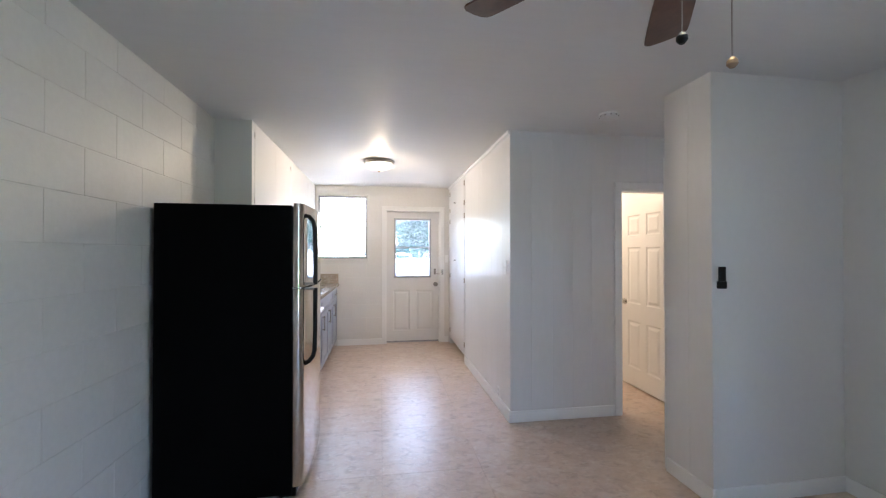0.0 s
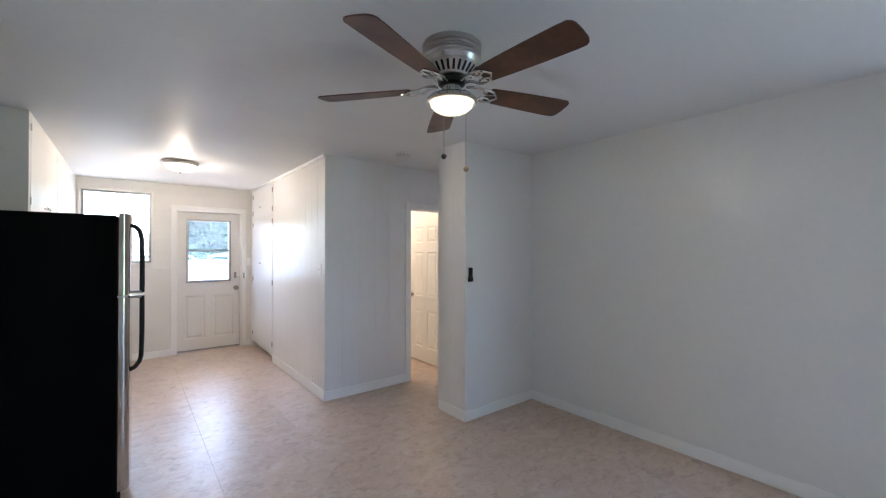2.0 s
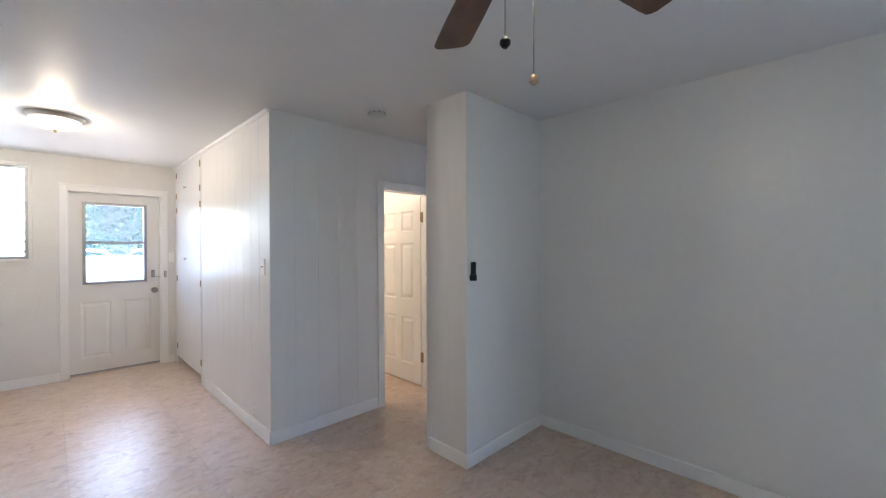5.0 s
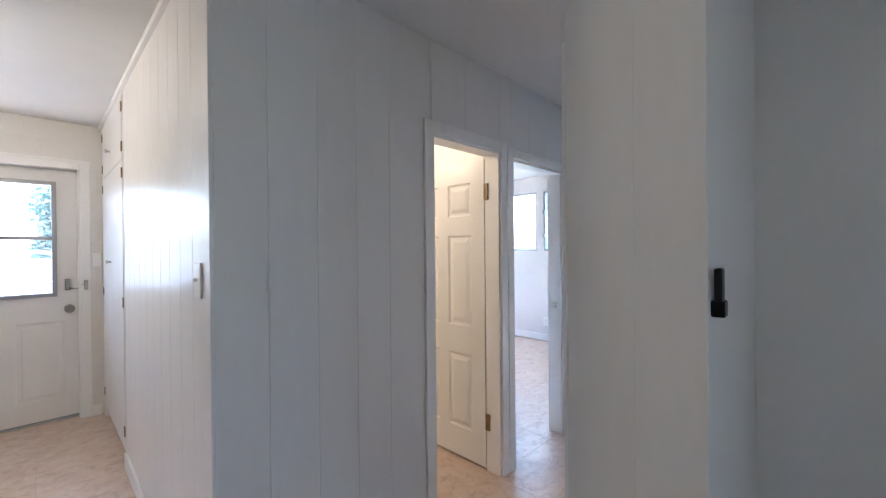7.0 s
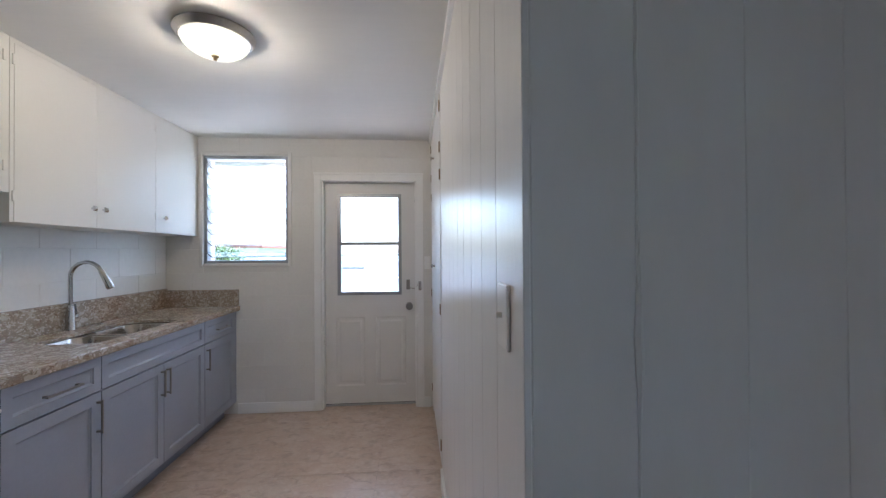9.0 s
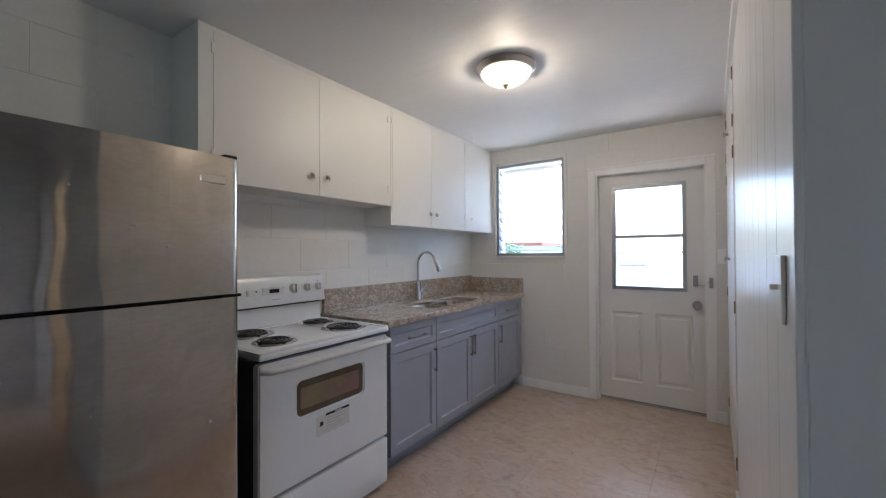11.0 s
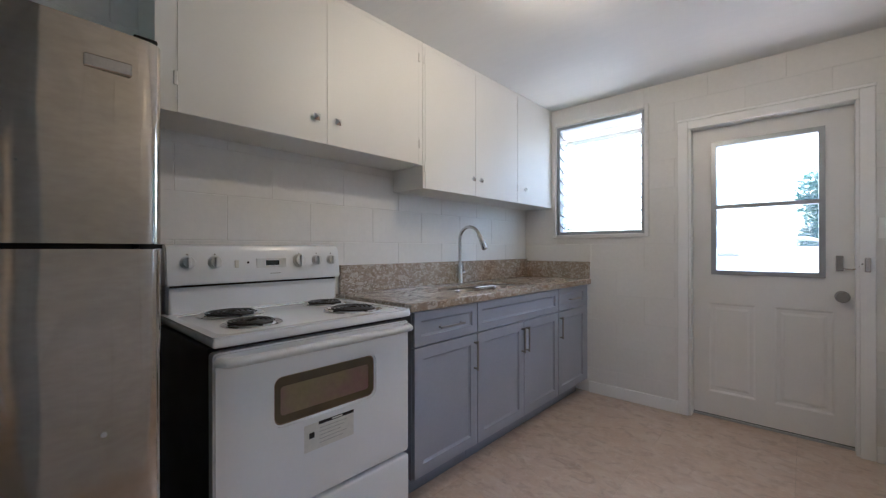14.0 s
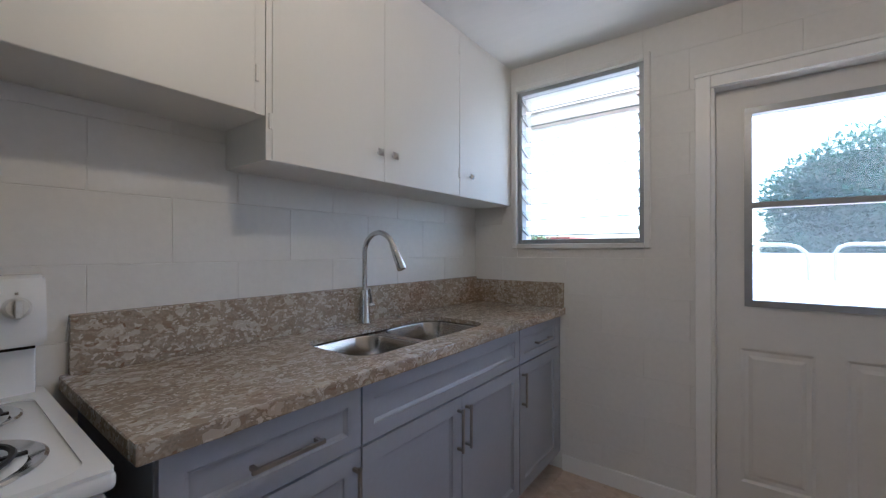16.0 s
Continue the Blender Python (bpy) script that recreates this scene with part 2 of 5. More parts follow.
def stone_counter():
    """Engineered stone: brown-grey matrix with pale and rusty angular chips."""
    m = mat("speckled_engineered_stone", (0.39, 0.325, 0.255), 0.22, var=0.10, scale=9, grain=0.20, gscale=150, bump=0.03, rvar=0.06)
    n, l = m.node_tree.nodes, m.node_tree.links
    b = n["Principled BSDF"]
    before = b.inputs["Base Color"].links[0].from_socket
    geo = n.new("ShaderNodeNewGeometry")
    warp = n.new("ShaderNodeTexNoise")
    warp.inputs["Scale"].default_value, warp.inputs["Detail"].default_value = 30, 6
    l.new(geo.outputs["Position"], warp.inputs["Vector"])
    add = n.new("ShaderNodeVectorMath")
    add.operation = "MULTIPLY_ADD"
    l.new(warp.outputs["Color"], add.inputs[0])
    add.inputs[1].default_value = (0.05, 0.05, 0.05)
    long = n.new("ShaderNodeMapping")
    long.inputs["Scale"].default_value = (1.25, 0.72, 1.25)
    l.new(geo.outputs["Position"], long.inputs["Vector"])
    l.new(long.outputs[0], add.inputs[2])
    for s, lo, colour in ((70, 0.72, (0.30, 0.235, 0.175, 1)), (44, 0.84, (0.51, 0.455, 0.385, 1)), (75, 0.84, (0.49, 0.43, 0.355, 1)), (140, 0.84, (0.60, 0.55, 0.48, 1)), (95, 0.95, (0.24, 0.15, 0.10, 1))):
        v = n.new("ShaderNodeTexVoronoi")
        v.inputs["Scale"].default_value = s
        l.new(add.outputs[0], v.inputs["Vector"])
        sep = n.new("ShaderNodeSeparateColor")
        l.new(v.outputs["Color"], sep.inputs[0])
        step = n.new("ShaderNodeMapRange")
        step.inputs["From Min"].default_value, step.inputs["From Max"].default_value = lo, lo + 0.05
        l.new(sep.outputs[0], step.inputs["Value"])
        mix = n.new("ShaderNodeMix")
        mix.data_type = "RGBA"
        l.new(step.outputs[0], mix.inputs["Factor"])
        l.new(before, mix.inputs["A"])
        mix.inputs["B"].default_value = colour
        before = mix.outputs["Result"]
    cloud, soft, mix = n.new("ShaderNodeTexNoise"), n.new("ShaderNodeMapRange"), n.new("ShaderNodeMix")
    cloud.inputs["Scale"].default_value, cloud.inputs["Detail"].default_value = 2.4, 2
    l.new(geo.outputs["Position"], cloud.inputs["Vector"])
    soft.interpolation_type = "SMOOTHSTEP"
    soft.inputs["From Min"].default_value, soft.inputs["From Max"].default_value, soft.inputs["To Max"].default_value = 0.50, 0.75, 0.5
    l.new(cloud.outputs["Fac"], soft.inputs["Value"])
    mix.data_type, mix.blend_type = "RGBA", "MULTIPLY"
    l.new(soft.outputs[0], mix.inputs["Factor"])
    l.new(before, mix.inputs["A"])
    mix.inputs["B"].default_value = (0.85, 0.58, 0.40, 1)
    l.new(mix.outputs["Result"], b.inputs["Base Color"])
    return m


def vinyl_floor():
    """Beige vinyl with diagonal marbled streaks."""
    m = mat("marbled_vinyl", (0.60, 0.45, 0.345), 0.36, spec=1.0, var=0.03, scale=2.2, grain=0.05, gscale=50, bump=0.30, bscale=24, rvar=0.012, per_object=0.02)
    n, l = m.node_tree.nodes, m.node_tree.links
    b = n["Principled BSDF"]
    before = b.inputs["Base Color"].links[0].from_socket
    geo = n.new("ShaderNodeNewGeometry")
    mp = n.new("ShaderNodeMapping")
    mp.inputs["Rotation"].default_value = (0, 0, radians(40))
    mp.inputs["Scale"].default_value = (3.2, 4.6, 1)
    l.new(geo.outputs["Position"], mp.inputs["Vector"])
    for s, lo, hi, colour, most in ((1.6, 0.42, 0.75, (0.70, 0.60, 0.51, 1), 0.6), (3.2, 0.50, 0.75, (0.38, 0.262, 0.19, 1), 0.75), (6.0, 0.52, 0.75, (0.73, 0.64, 0.56, 1), 0.5)):
        t = n.new("ShaderNodeTexNoise")
        t.inputs["Scale"].default_value, t.inputs["Detail"].default_value, t.inputs["Distortion"].default_value = s, 6, 1.1
        l.new(mp.outputs[0], t.inputs["Vector"])
        r = n.new("ShaderNodeMapRange")
        r.inputs["From Min"].default_value, r.inputs["From Max"].default_value, r.inputs["To Max"].default_value = lo, hi, most
        l.new(t.outputs["Fac"], r.inputs["Value"])
        mix = n.new("ShaderNodeMix")
        mix.data_type = "RGBA"
        l.new(r.outputs[0], mix.inputs["Factor"])
        l.new(before, mix.inputs["A"])
        mix.inputs["B"].default_value = colour
        before = mix.outputs["Result"]
    l.new(before, b.inputs["Base Color"])
    return m


STONE = stone_counter()
VINYL = vinyl_floor()
GROUT = mat("vinyl_seam", (0.40, 0.31, 0.235), 0.5, var=0.05)


# ---- mesh helpers ----
def root_of(ob):
    while ob.parent:
        ob = ob.parent
    return ob


def thing(name, place, label, category, group="", kind="", turn=0.0):
    ob = new(name)
    ob.location, ob.rotation_euler = place, (0, 0, radians(turn))
    ob.empty_display_size = 0.05
    return tagged(ob, label, category, group, kind)


def mesh_of(name, bm, material, smooth=False):
    bmesh.ops.recalc_face_normals(bm, faces=bm.faces[:])
    me = bpy.data.meshes.new(name)
    bm.to_mesh(me)
    bm.free()
    for m in (material if isinstance(material, (list, tuple)) else [material]):
        me.materials.append(m)
    if smooth:
        me.polygons.foreach_set("use_smooth", [True] * len(me.polygons))
        me.set_sharp_from_angle(angle=radians(35))
    return me


def part(name, bm, material, parent, label="", smooth=False, local=False):
    """One mesh under a thing or a part. The bmesh is in world metres unless local."""
    root = root_of(parent)
    if not local:
        bm.transform(Matrix.Translation(-Vector(root.location)))
    ob = new(name, mesh_of(name, bm, material, smooth))
    ob.parent = parent
    if label:
        ob["label"] = label
    return ob


def whole(name, bm, material, label="", category="", kind="", group="", smooth=False):
    return tagged(new(name, mesh_of(name, bm, material, smooth)), label, category, group, kind)


def box(bm, x0, x1, y0, y1, z0, z1, bevel=0.0, seg=1):
    r = bmesh.ops.create_cube(bm, size=1.0, matrix=Matrix.Translation(((x0 + x1) / 2, (y0 + y1) / 2, (z0 + z1) / 2)) @ Matrix.Diagonal((abs(x1 - x0), abs(y1 - y0), abs(z1 - z0), 1)))
    if bevel:
        edges = list({e for v in r["verts"] for e in v.link_edges})
        bmesh.ops.bevel(bm, geom=edges, offset=bevel, segments=seg, affect="EDGES", profile=0.5)
    return bm


def boxes(*rows, bevel=0.0):
    bm = bmesh.new()
    for r in rows:
        box(bm, *r, bevel=bevel)
    return bm


def one(x0, x1, y0, y1, z0, z1, bevel=0.003, seg=2):
    return box(bmesh.new(), x0, x1, y0, y1, z0, z1, bevel, seg)


def lathe(bm, profile, centre, steps=40, axis="z", m=None):
    """A turned shape: profile of (radius, height) round an upright axis through centre."""
    rings = []
    for r, h in profile:
        rings.append([bm.verts.new((r * math.cos(2 * math.pi * k / steps), r * math.sin(2 * math.pi * k / steps), h)) for k in range(steps)] if r > 1e-5 else [bm.verts.new((0, 0, h))])
    made = [v for ring in rings for v in ring]
    for a, b in zip(rings, rings[1:]):
        for k in range(steps):
            q = (k + 1) % steps
            if len(a) == 1 and len(b) == 1:
                continue
            if len(a) == 1:
                bm.faces.new((a[0], b[q], b[k]))
            elif len(b) == 1:
                bm.faces.new((a[k], a[q], b[0]))
            else:
                bm.faces.new((a[k], a[q], b[q], b[k]))
    turn = {"z": Matrix(), "x": Matrix.Rotation(radians(90), 4, "Y"), "y": Matrix.Rotation(radians(-90), 4, "X"), "-y": Matrix.Rotation(radians(90), 4, "X")}[axis]
    bmesh.ops.transform(bm, matrix=Matrix.Translation(centre) @ (m or turn), verts=made)
    return bm


def turned(profile, centre, steps=40, axis="z"):
    return lathe(bmesh.new(), profile, centre, steps, axis)


def tube(bm, points, radius, sides=10, radii=None, flat=1.0):
    """A tube along points, with closed ends."""
    pts = [Vector(p) for p in points]
    rings, up = [], Vector((0, 0, 1))
    for k, p in enumerate(pts):
        d = (pts[min(k + 1, len(pts) - 1)] - pts[max(k - 1, 0)]).normalized()
        ref = up if abs(d.dot(up)) < 0.95 else Vector((1, 0, 0))
        if k == 0:
            side = d.cross(ref).normalized()
        else:
            side = (side - d * side.dot(d)).normalized()
        other = d.cross(side)
        r = radii[k] if radii else radius
        rings.append([bm.verts.new(p + side * (r * math.cos(2 * math.pi * s / sides)) + other * (flat * r * math.sin(2 * math.pi * s / sides))) for s in range(sides)])
    for a, b in zip(rings, rings[1:]):
        for s in range(sides):
            bm.faces.new((a[s], a[(s + 1) % sides], b[(s + 1) % sides], b[s]))
    bm.faces.new(rings[0][::-1])
    bm.faces.new(rings[-1])
    return bm


def rounded(u0, u1, v0, v1, r, steps=5):
    """The outline of a rounded rectangle, counter-clockwise."""
    out = []
    for cu, cv, a in ((u1 - r, v1 - r, 0), (u0 + r, v1 - r, 90), (u0 + r, v0 + r, 180), (u1 - r, v0 + r, 270)):
        for k in range(steps + 1):
            w = radians(a + 90 * k / steps)
            out.append((cu + r * math.cos(w), cv + r * math.sin(w)))
    return out


def slab_with_holes(outer, holes, put, depth):
    """A plate with openings: outlines in (u, v), put(u, v) to a place, pushed by the vector depth."""
    bm = bmesh.new()
    edges = []
    for loop in (outer, *holes):
        vs = [bm.verts.new(put(u, v)) for u, v in loop]
        edges += [bm.edges.new((vs[k], vs[(k + 1) % len(vs)])) for k in range(len(vs))]
    bmesh.ops.triangle_fill(bm, edges=edges, use_beauty=True)
    r = bmesh.ops.extrude_face_region(bm, geom=bm.faces[:])
    bmesh.ops.translate(bm, vec=depth, verts=[g for g in r["geom"] if isinstance(g, bmesh.types.BMVert)])
    return bm


def panel_face(bm, put, u0, u1, v0, v1, rim, dips):
    """A raised or sunk panel: rings stepping inwards. dips: (inset, depth) pairs from the rim."""
    rings = []
    for inset, dip in [(0, 0), *dips]:
        rings.append([bm.verts.new(put(u, v, dip)) for u, v in ((u0 + inset, v0 + inset), (u1 - inset, v0 + inset), (u1 - inset, v1 - inset), (u0 + inset, v1 - inset))])
    for a, b in zip(rings, rings[1:]):
        for k in range(4):
            bm.faces.new((a[k], a[(k + 1) % 4], b[(k + 1) % 4], b[k]))
    bm.faces.new(rings[-1])


def paneled_slab(put, u0, u1, v0, v1, panels, thick, dips):
    """A door leaf: flat face with sunk and raised panels, back face and edges. put(u, v, depth)."""
    us = sorted({u0, u1, *(p[0] for p in panels), *(p[1] for p in panels)})
    vs = sorted({v0, v1, *(p[2] for p in panels), *(p[3] for p in panels)})
    bm = bmesh.new()
    for ua, ub in zip(us, us[1:]):
        for va, vb in zip(vs, vs[1:]):
            mid = ((ua + ub) / 2, (va + vb) / 2)
            if not any(p[0] < mid[0] < p[1] and p[2] < mid[1] < p[3] for p in panels):
                bm.faces.new([bm.verts.new(put(u, v, 0)) for u, v in ((ua, va), (ub, va), (ub, vb), (ua, vb))])
    for p in panels:
        if len(p) == 4:
            panel_face(bm, put, *p, 0, dips)
    c = [[bm.verts.new(put(u, v, d)) for u, v in ((u0, v0), (u1, v0), (u1, v1), (u0, v1))] for d in (0, thick)]
    for k in range(4):
        bm.faces.new((c[0][k], c[0][(k + 1) % 4], c[1][(k + 1) % 4], c[1][k]))
    if any(len(p) > 4 for p in panels):
        for ua, ub in zip(us, us[1:]):
            for va, vb in zip(vs, vs[1:]):
                mid = ((ua + ub) / 2, (va + vb) / 2)
                if not any(len(p) > 4 and p[0] < mid[0] < p[1] and p[2] < mid[1] < p[3] for p in panels):
                    bm.faces.new([bm.verts.new(put(u, v, thick)) for u, v in ((ua, va), (ub, va), (ub, vb), (ua, vb))])
    else:
        bm.faces.new(c[1])
    bmesh.ops.remove_doubles(bm, verts=bm.verts[:], dist=0.0002)
    return bm


# ---- the setting ----
CEIL = 2.39
LEFT, BACK, RIGHT, CORR = -1.335, 5.70, 0.941, 2.745
REAR, LIVE_X, PIL_X, PIL_Y, HALL_Y, HALL_END = -3.2, 2.571, 1.70, 1.558, 1.925, 3.35
BED_X, BED_Y = 5.70, 6.2

whole("ceiling", boxes((LEFT - 0.3, BED_X + 0.3, REAR - 0.3, BED_Y + 0.3, CEIL, CEIL + 0.14)), CEILPAINT, "glossy white painted ceiling with brushed streaks", "ceiling", "structure")
floor = whole("floor", boxes((LEFT - 0.2, BED_X + 0.2, REAR - 0.2, BED_Y + 0.2, -0.12, -0.0035)), GROUT, "beige marbled vinyl tile floor", "floor", "structure")

wall_west = whole("wall_west", boxes((LEFT - 0.16, LEFT - 0.0022, REAR - 0.1, BACK, -0.02, CEIL)), MORTAR, "white painted concrete block wall", "wall", "structure")
DOOR_X0, DOOR_X1, DOOR_TOP = -0.030, 0.805, 2.045
WIN_X0, WIN_X1, WIN_Z0, WIN_Z1 = -1.025, -0.312, 1.298, 2.235
m0, m1 = BACK + 0.0022, BACK + 0.20
wall_north = whole("wall_north", boxes((LEFT - 0.16, WIN_X0, m0, m1, -0.02, CEIL), (WIN_X0, WIN_X1, m0, m1, -0.02, WIN_Z0), (WIN_X0, WIN_X1, m0, m1, WIN_Z1, CEIL),
                                       (WIN_X1, DOOR_X0, m0, m1, -0.02, CEIL), (DOOR_X0, DOOR_X1, m0, m1, DOOR_TOP, CEIL), (DOOR_X1, 2.52, m0, m1, -0.02, CEIL)),
                   MORTAR, "white painted block wall with window and door", "wall", "structure")
# kitchen side wall and the wall with the two room doors
wall_east = whole("wall_east", boxes((RIGHT + 0.0016, RIGHT + 0.09, CORR + 0.094, 4.50, -0.02, CEIL), (RIGHT + 0.0016, RIGHT + 0.09, 4.50, 5.60, 0.092, CEIL),
                                      (RIGHT + 0.07, RIGHT + 0.09, 4.50, 5.60, -0.02, 0.092), (RIGHT + 0.0016, RIGHT + 0.09, 5.60, BACK, -0.02, CEIL)), PAINT, "white grooved plank wall", "wall", "structure")
B0, B1, BTOP = 1.925, 2.478, 1.925
D0, D1, DTOP = 2.605, 3.225, 1.905
wall_hall = whole("wall_hall", boxes((RIGHT + 0.004, B0, CORR + 0.0016, CORR + 0.094, -0.02, CEIL), (B0, B1, CORR + 0.0016, CORR + 0.094, BTOP, CEIL), (B1, D0, CORR + 0.0016, CORR + 0.094, -0.02, CEIL),
                                     (D0, D1, CORR + 0.0016, CORR + 0.094, DTOP, CEIL), (D1, HALL_END + 0.1, CORR + 0.0016, CORR + 0.094, -0.02, CEIL)), PAINT, "white grooved plank wall with two doorways", "wall", "structure")
whole("wall_hall_end", boxes((HALL_END, HALL_END + 0.1, HALL_Y, CORR + 0.004, -0.02, CEIL)), PAINT, "plain white hall end wall", "wall", "structure")
wall_pillar = whole("wall_pillar", boxes((PIL_X + 0.0016, 2.70, PIL_Y, HALL_Y, -0.02, CEIL), (2.70, 3.34, PIL_Y, HALL_Y, 2.15, CEIL), (3.34, HALL_END + 0.1, PIL_Y, HALL_Y, -0.02, CEIL)), PAINT, "white wall end beside the hall", "wall", "structure")
# unseen opening, added to light the living room and hall from the side
LW = (-3.15, -1.36, 0.1, 2.2)
whole("wall_living_east", slab_with_holes([(REAR, -0.02), (PIL_Y, -0.02), (PIL_Y, CEIL), (REAR, CEIL)], [[(LW[0], LW[2]), (LW[1], LW[2]), (LW[1], LW[3]), (LW[0], LW[3])]],
                                          lambda u, v: (LIVE_X, u, v), (0.1, 0, 0)), PAINT, "plain white living room wall", "wall", "structure")
whole("wall_south", boxes((LEFT - 0.16, LIVE_X + 0.1, REAR - 0.1, REAR, -0.02, CEIL)), PAINT, "plain white living room wall", "wall", "structure")
# plain unseen room behind the living room wall, added so daylight reaches the hall
whole("wall_back_room_south", boxes((LIVE_X + 0.1, BED_X, -0.7, -0.6, -0.02, CEIL)), PAINT, "plain white back room wall", "wall", "structure")
whole("wall_back_room_east", boxes((BED_X, BED_X + 0.14, -0.7, -0.4, -0.02, CEIL), (BED_X, BED_X + 0.14, 1.5, 1.9, -0.02, CEIL), (BED_X, BED_X + 0.14, -0.4, 1.5, -0.02, 0.7), (BED_X, BED_X + 0.14, -0.4, 1.5, 2.2, CEIL)), PAINT, "unseen back room wall with an opening added to light the hall", "wall", "structure")
# bathroom and bedroom
whole("wall_bath_back", boxes((RIGHT + 0.09, 2.52, 4.9, 4.98, -0.02, CEIL)), PAINT, "plain white bathroom wall", "wall", "structure")
whole("wall_bath_side", boxes((2.52, 2.60, CORR + 0.094, BED_Y, -0.02, CEIL)), PAINT, "plain white wall between bathroom and bedroom", "wall", "structure")
BW = ((4.43, 5.23), (3.52, 4.32))
BZ0, BZ1 = 1.305, 2.165
whole("wall_bed_east", boxes((BED_X, BED_X + 0.14, 1.9, BW[1][0], -0.02, CEIL), (BED_X, BED_X + 0.14, BW[1][1], BW[0][0], -0.02, CEIL), (BED_X, BED_X + 0.14, BW[0][1], BED_Y, -0.02, CEIL),
                              *((BED_X, BED_X + 0.14, a, b, -0.02, BZ0) for a, b in BW), *((BED_X, BED_X + 0.14, a, b, BZ1, CEIL) for a, b in BW)), PAINT, "plain white bedroom wall with two louvre windows", "wall", "structure")
# north opening nobody sees, added to brighten the bedroom and hall
NW = (3.6, 4.9, 0.9, 2.0)
whole("wall_bed_north", boxes((2.60, NW[0], BED_Y, BED_Y + 0.1, -0.02, CEIL), (NW[1], BED_X, BED_Y, BED_Y + 0.1, -0.02, CEIL), (NW[0], NW[1], BED_Y, BED_Y + 0.1, -0.02, NW[2]), (NW[0], NW[1], BED_Y, BED_Y + 0.1, NW[3], CEIL)), PAINT, "plain white bedroom wall", "wall", "structure")
whole("wall_bed_south", boxes((HALL_END + 0.1, BED_X, 1.9, 2.0, -0.02, CEIL)), PAINT, "plain white bedroom wall", "wall", "structure")


def baseboard(x0, x1, y0, y1, h=0.092):
    return whole("baseboard", one(x0, x1, y0, y1, 0.0, h, 0.004, 2), TRIM, "white painted wooden baseboard", "baseboard", "structure")


T = 0.014
baseboard(RIGHT - T, RIGHT, CORR - T, 4.498, 0.10)
baseboard(RIGHT, B0 - 0.066, CORR - T, CORR)
baseboard(PIL_X - T, PIL_X, PIL_Y - T, HALL_Y - 0.02, 0.088)
baseboard(PIL_X, LIVE_X - T, PIL_Y - T, PIL_Y, 0.088)
baseboard(LIVE_X - T, LIVE_X, REAR, PIL_Y, 0.088)
baseboard(HALL_END - T, HALL_END, HALL_Y, CORR - 0.002)
baseboard(-0.74, DOOR_X0 - 0.062, BACK - T, BACK)
baseboard(DOOR_X1 + 0.062, RIGHT - T, BACK - T, BACK)
baseboard(BED_X - T, BED_X, 2.0, BED_Y)
baseboard(LEFT, LEFT + T, REAR, 1.9)


def crown(x0, x1, y0, y1):
    whole("trim", one(x0, x1, y0, y1, CEIL - 0.028, CEIL - 0.0005, 0.004, 1), TRIM, "thin white ceiling moulding", "trim", "structure")


crown(RIGHT - 0.022, RIGHT + 0.004, CORR - 0.004, BACK)


def casing(x0, x1, top, y, w=0.062, t=0.016, side=-1, name="trim"):
    """Door casing on a wall facing -y: two uprights and a head."""
    ya, yb = (y - t, y) if side < 0 else (y, y + t)
    for a, b, c, d in ((x0 - w, x0, 0.0, top + w), (x1, x1 + w, 0.0, top + w), (x0, x1, top, top + w)):
        whole(name, one(a, b, ya, yb, c, d, 0.004, 2), TRIM, "white painted door casing", "trim", "structure")


casing(B0, B1, BTOP, CORR)
casing(D0, D1, DTOP, CORR - 0.001, 0.060)
for a, b, c in ((B0, B1, BTOP), (D0, D1, DTOP)):
    whole("trim", boxes((a - 0.004, a + 0.012, CORR - 0.002, CORR + 0.10, 0, c), (b - 0.012, b + 0.004, CORR - 0.002, CORR + 0.10, 0, c), (a + 0.012, b - 0.012, CORR - 0.002, CORR + 0.10, c - 0.012, c + 0.004),
                        (a + 0.012, a + 0.024, CORR + 0.03, CORR + 0.06, 0, c - 0.012)), TRIM, "white painted door jamb", "trim", "structure")
# casing of the closet on the hall side of the wall end, seen on edge
whole("trim", one(PIL_X + 0.004, PIL_X + 0.07, HALL_Y, HALL_Y + 0.016, 0, 2.0, 0.004, 2), TRIM, "white painted closet casing", "trim", "structure")
# back door surround
for a, b, c, d, e in ((DOOR_X0 - 0.062, DOOR_X0, 0.0, 2.075, 0.009), (DOOR_X1, DOOR_X1 + 0.062, 0.0, 2.075, 0.009), (DOOR_X0, DOOR_X1, 2.02, 2.075, 0.009), (DOOR_X0 - 0.066, DOOR_X1 + 0.066, 2.075, 2.094, 0.014)):
    whole("trim", one(a, b, BACK - e, BACK + 0.01, c, d, 0.004, 2), TRIM, "white painted back door casing", "trim", "structure")
whole("trim", boxes((DOOR_X0, DOOR_X0 + 0.014, BACK + 0.012, BACK + 0.14, 0, 2.045), (DOOR_X1 - 0.014, DOOR_X1, BACK + 0.012, BACK + 0.14, 0, 2.045), (DOOR_X0 + 0.014, DOOR_X1 - 0.014, BACK + 0.012, BACK + 0.14, 2.02, 2.045)), TRIM, "white painted back door jamb", "trim", "structure")
whole("trim", boxes((DOOR_X0 + 0.0142, DOOR_X0 + 0.034, BACK + 0.1325, BACK + 0.145, 0.016, 2.0195), (DOOR_X1 - 0.034, DOOR_X1 - 0.0142, BACK + 0.1325, BACK + 0.145, 0.016, 2.0195), (DOOR_X0 + 0.034, DOOR_X1 - 0.034, BACK + 0.1325, BACK + 0.145, 1.995, 2.0195)), TRIM, "white painted back door stop", "trim", "structure")
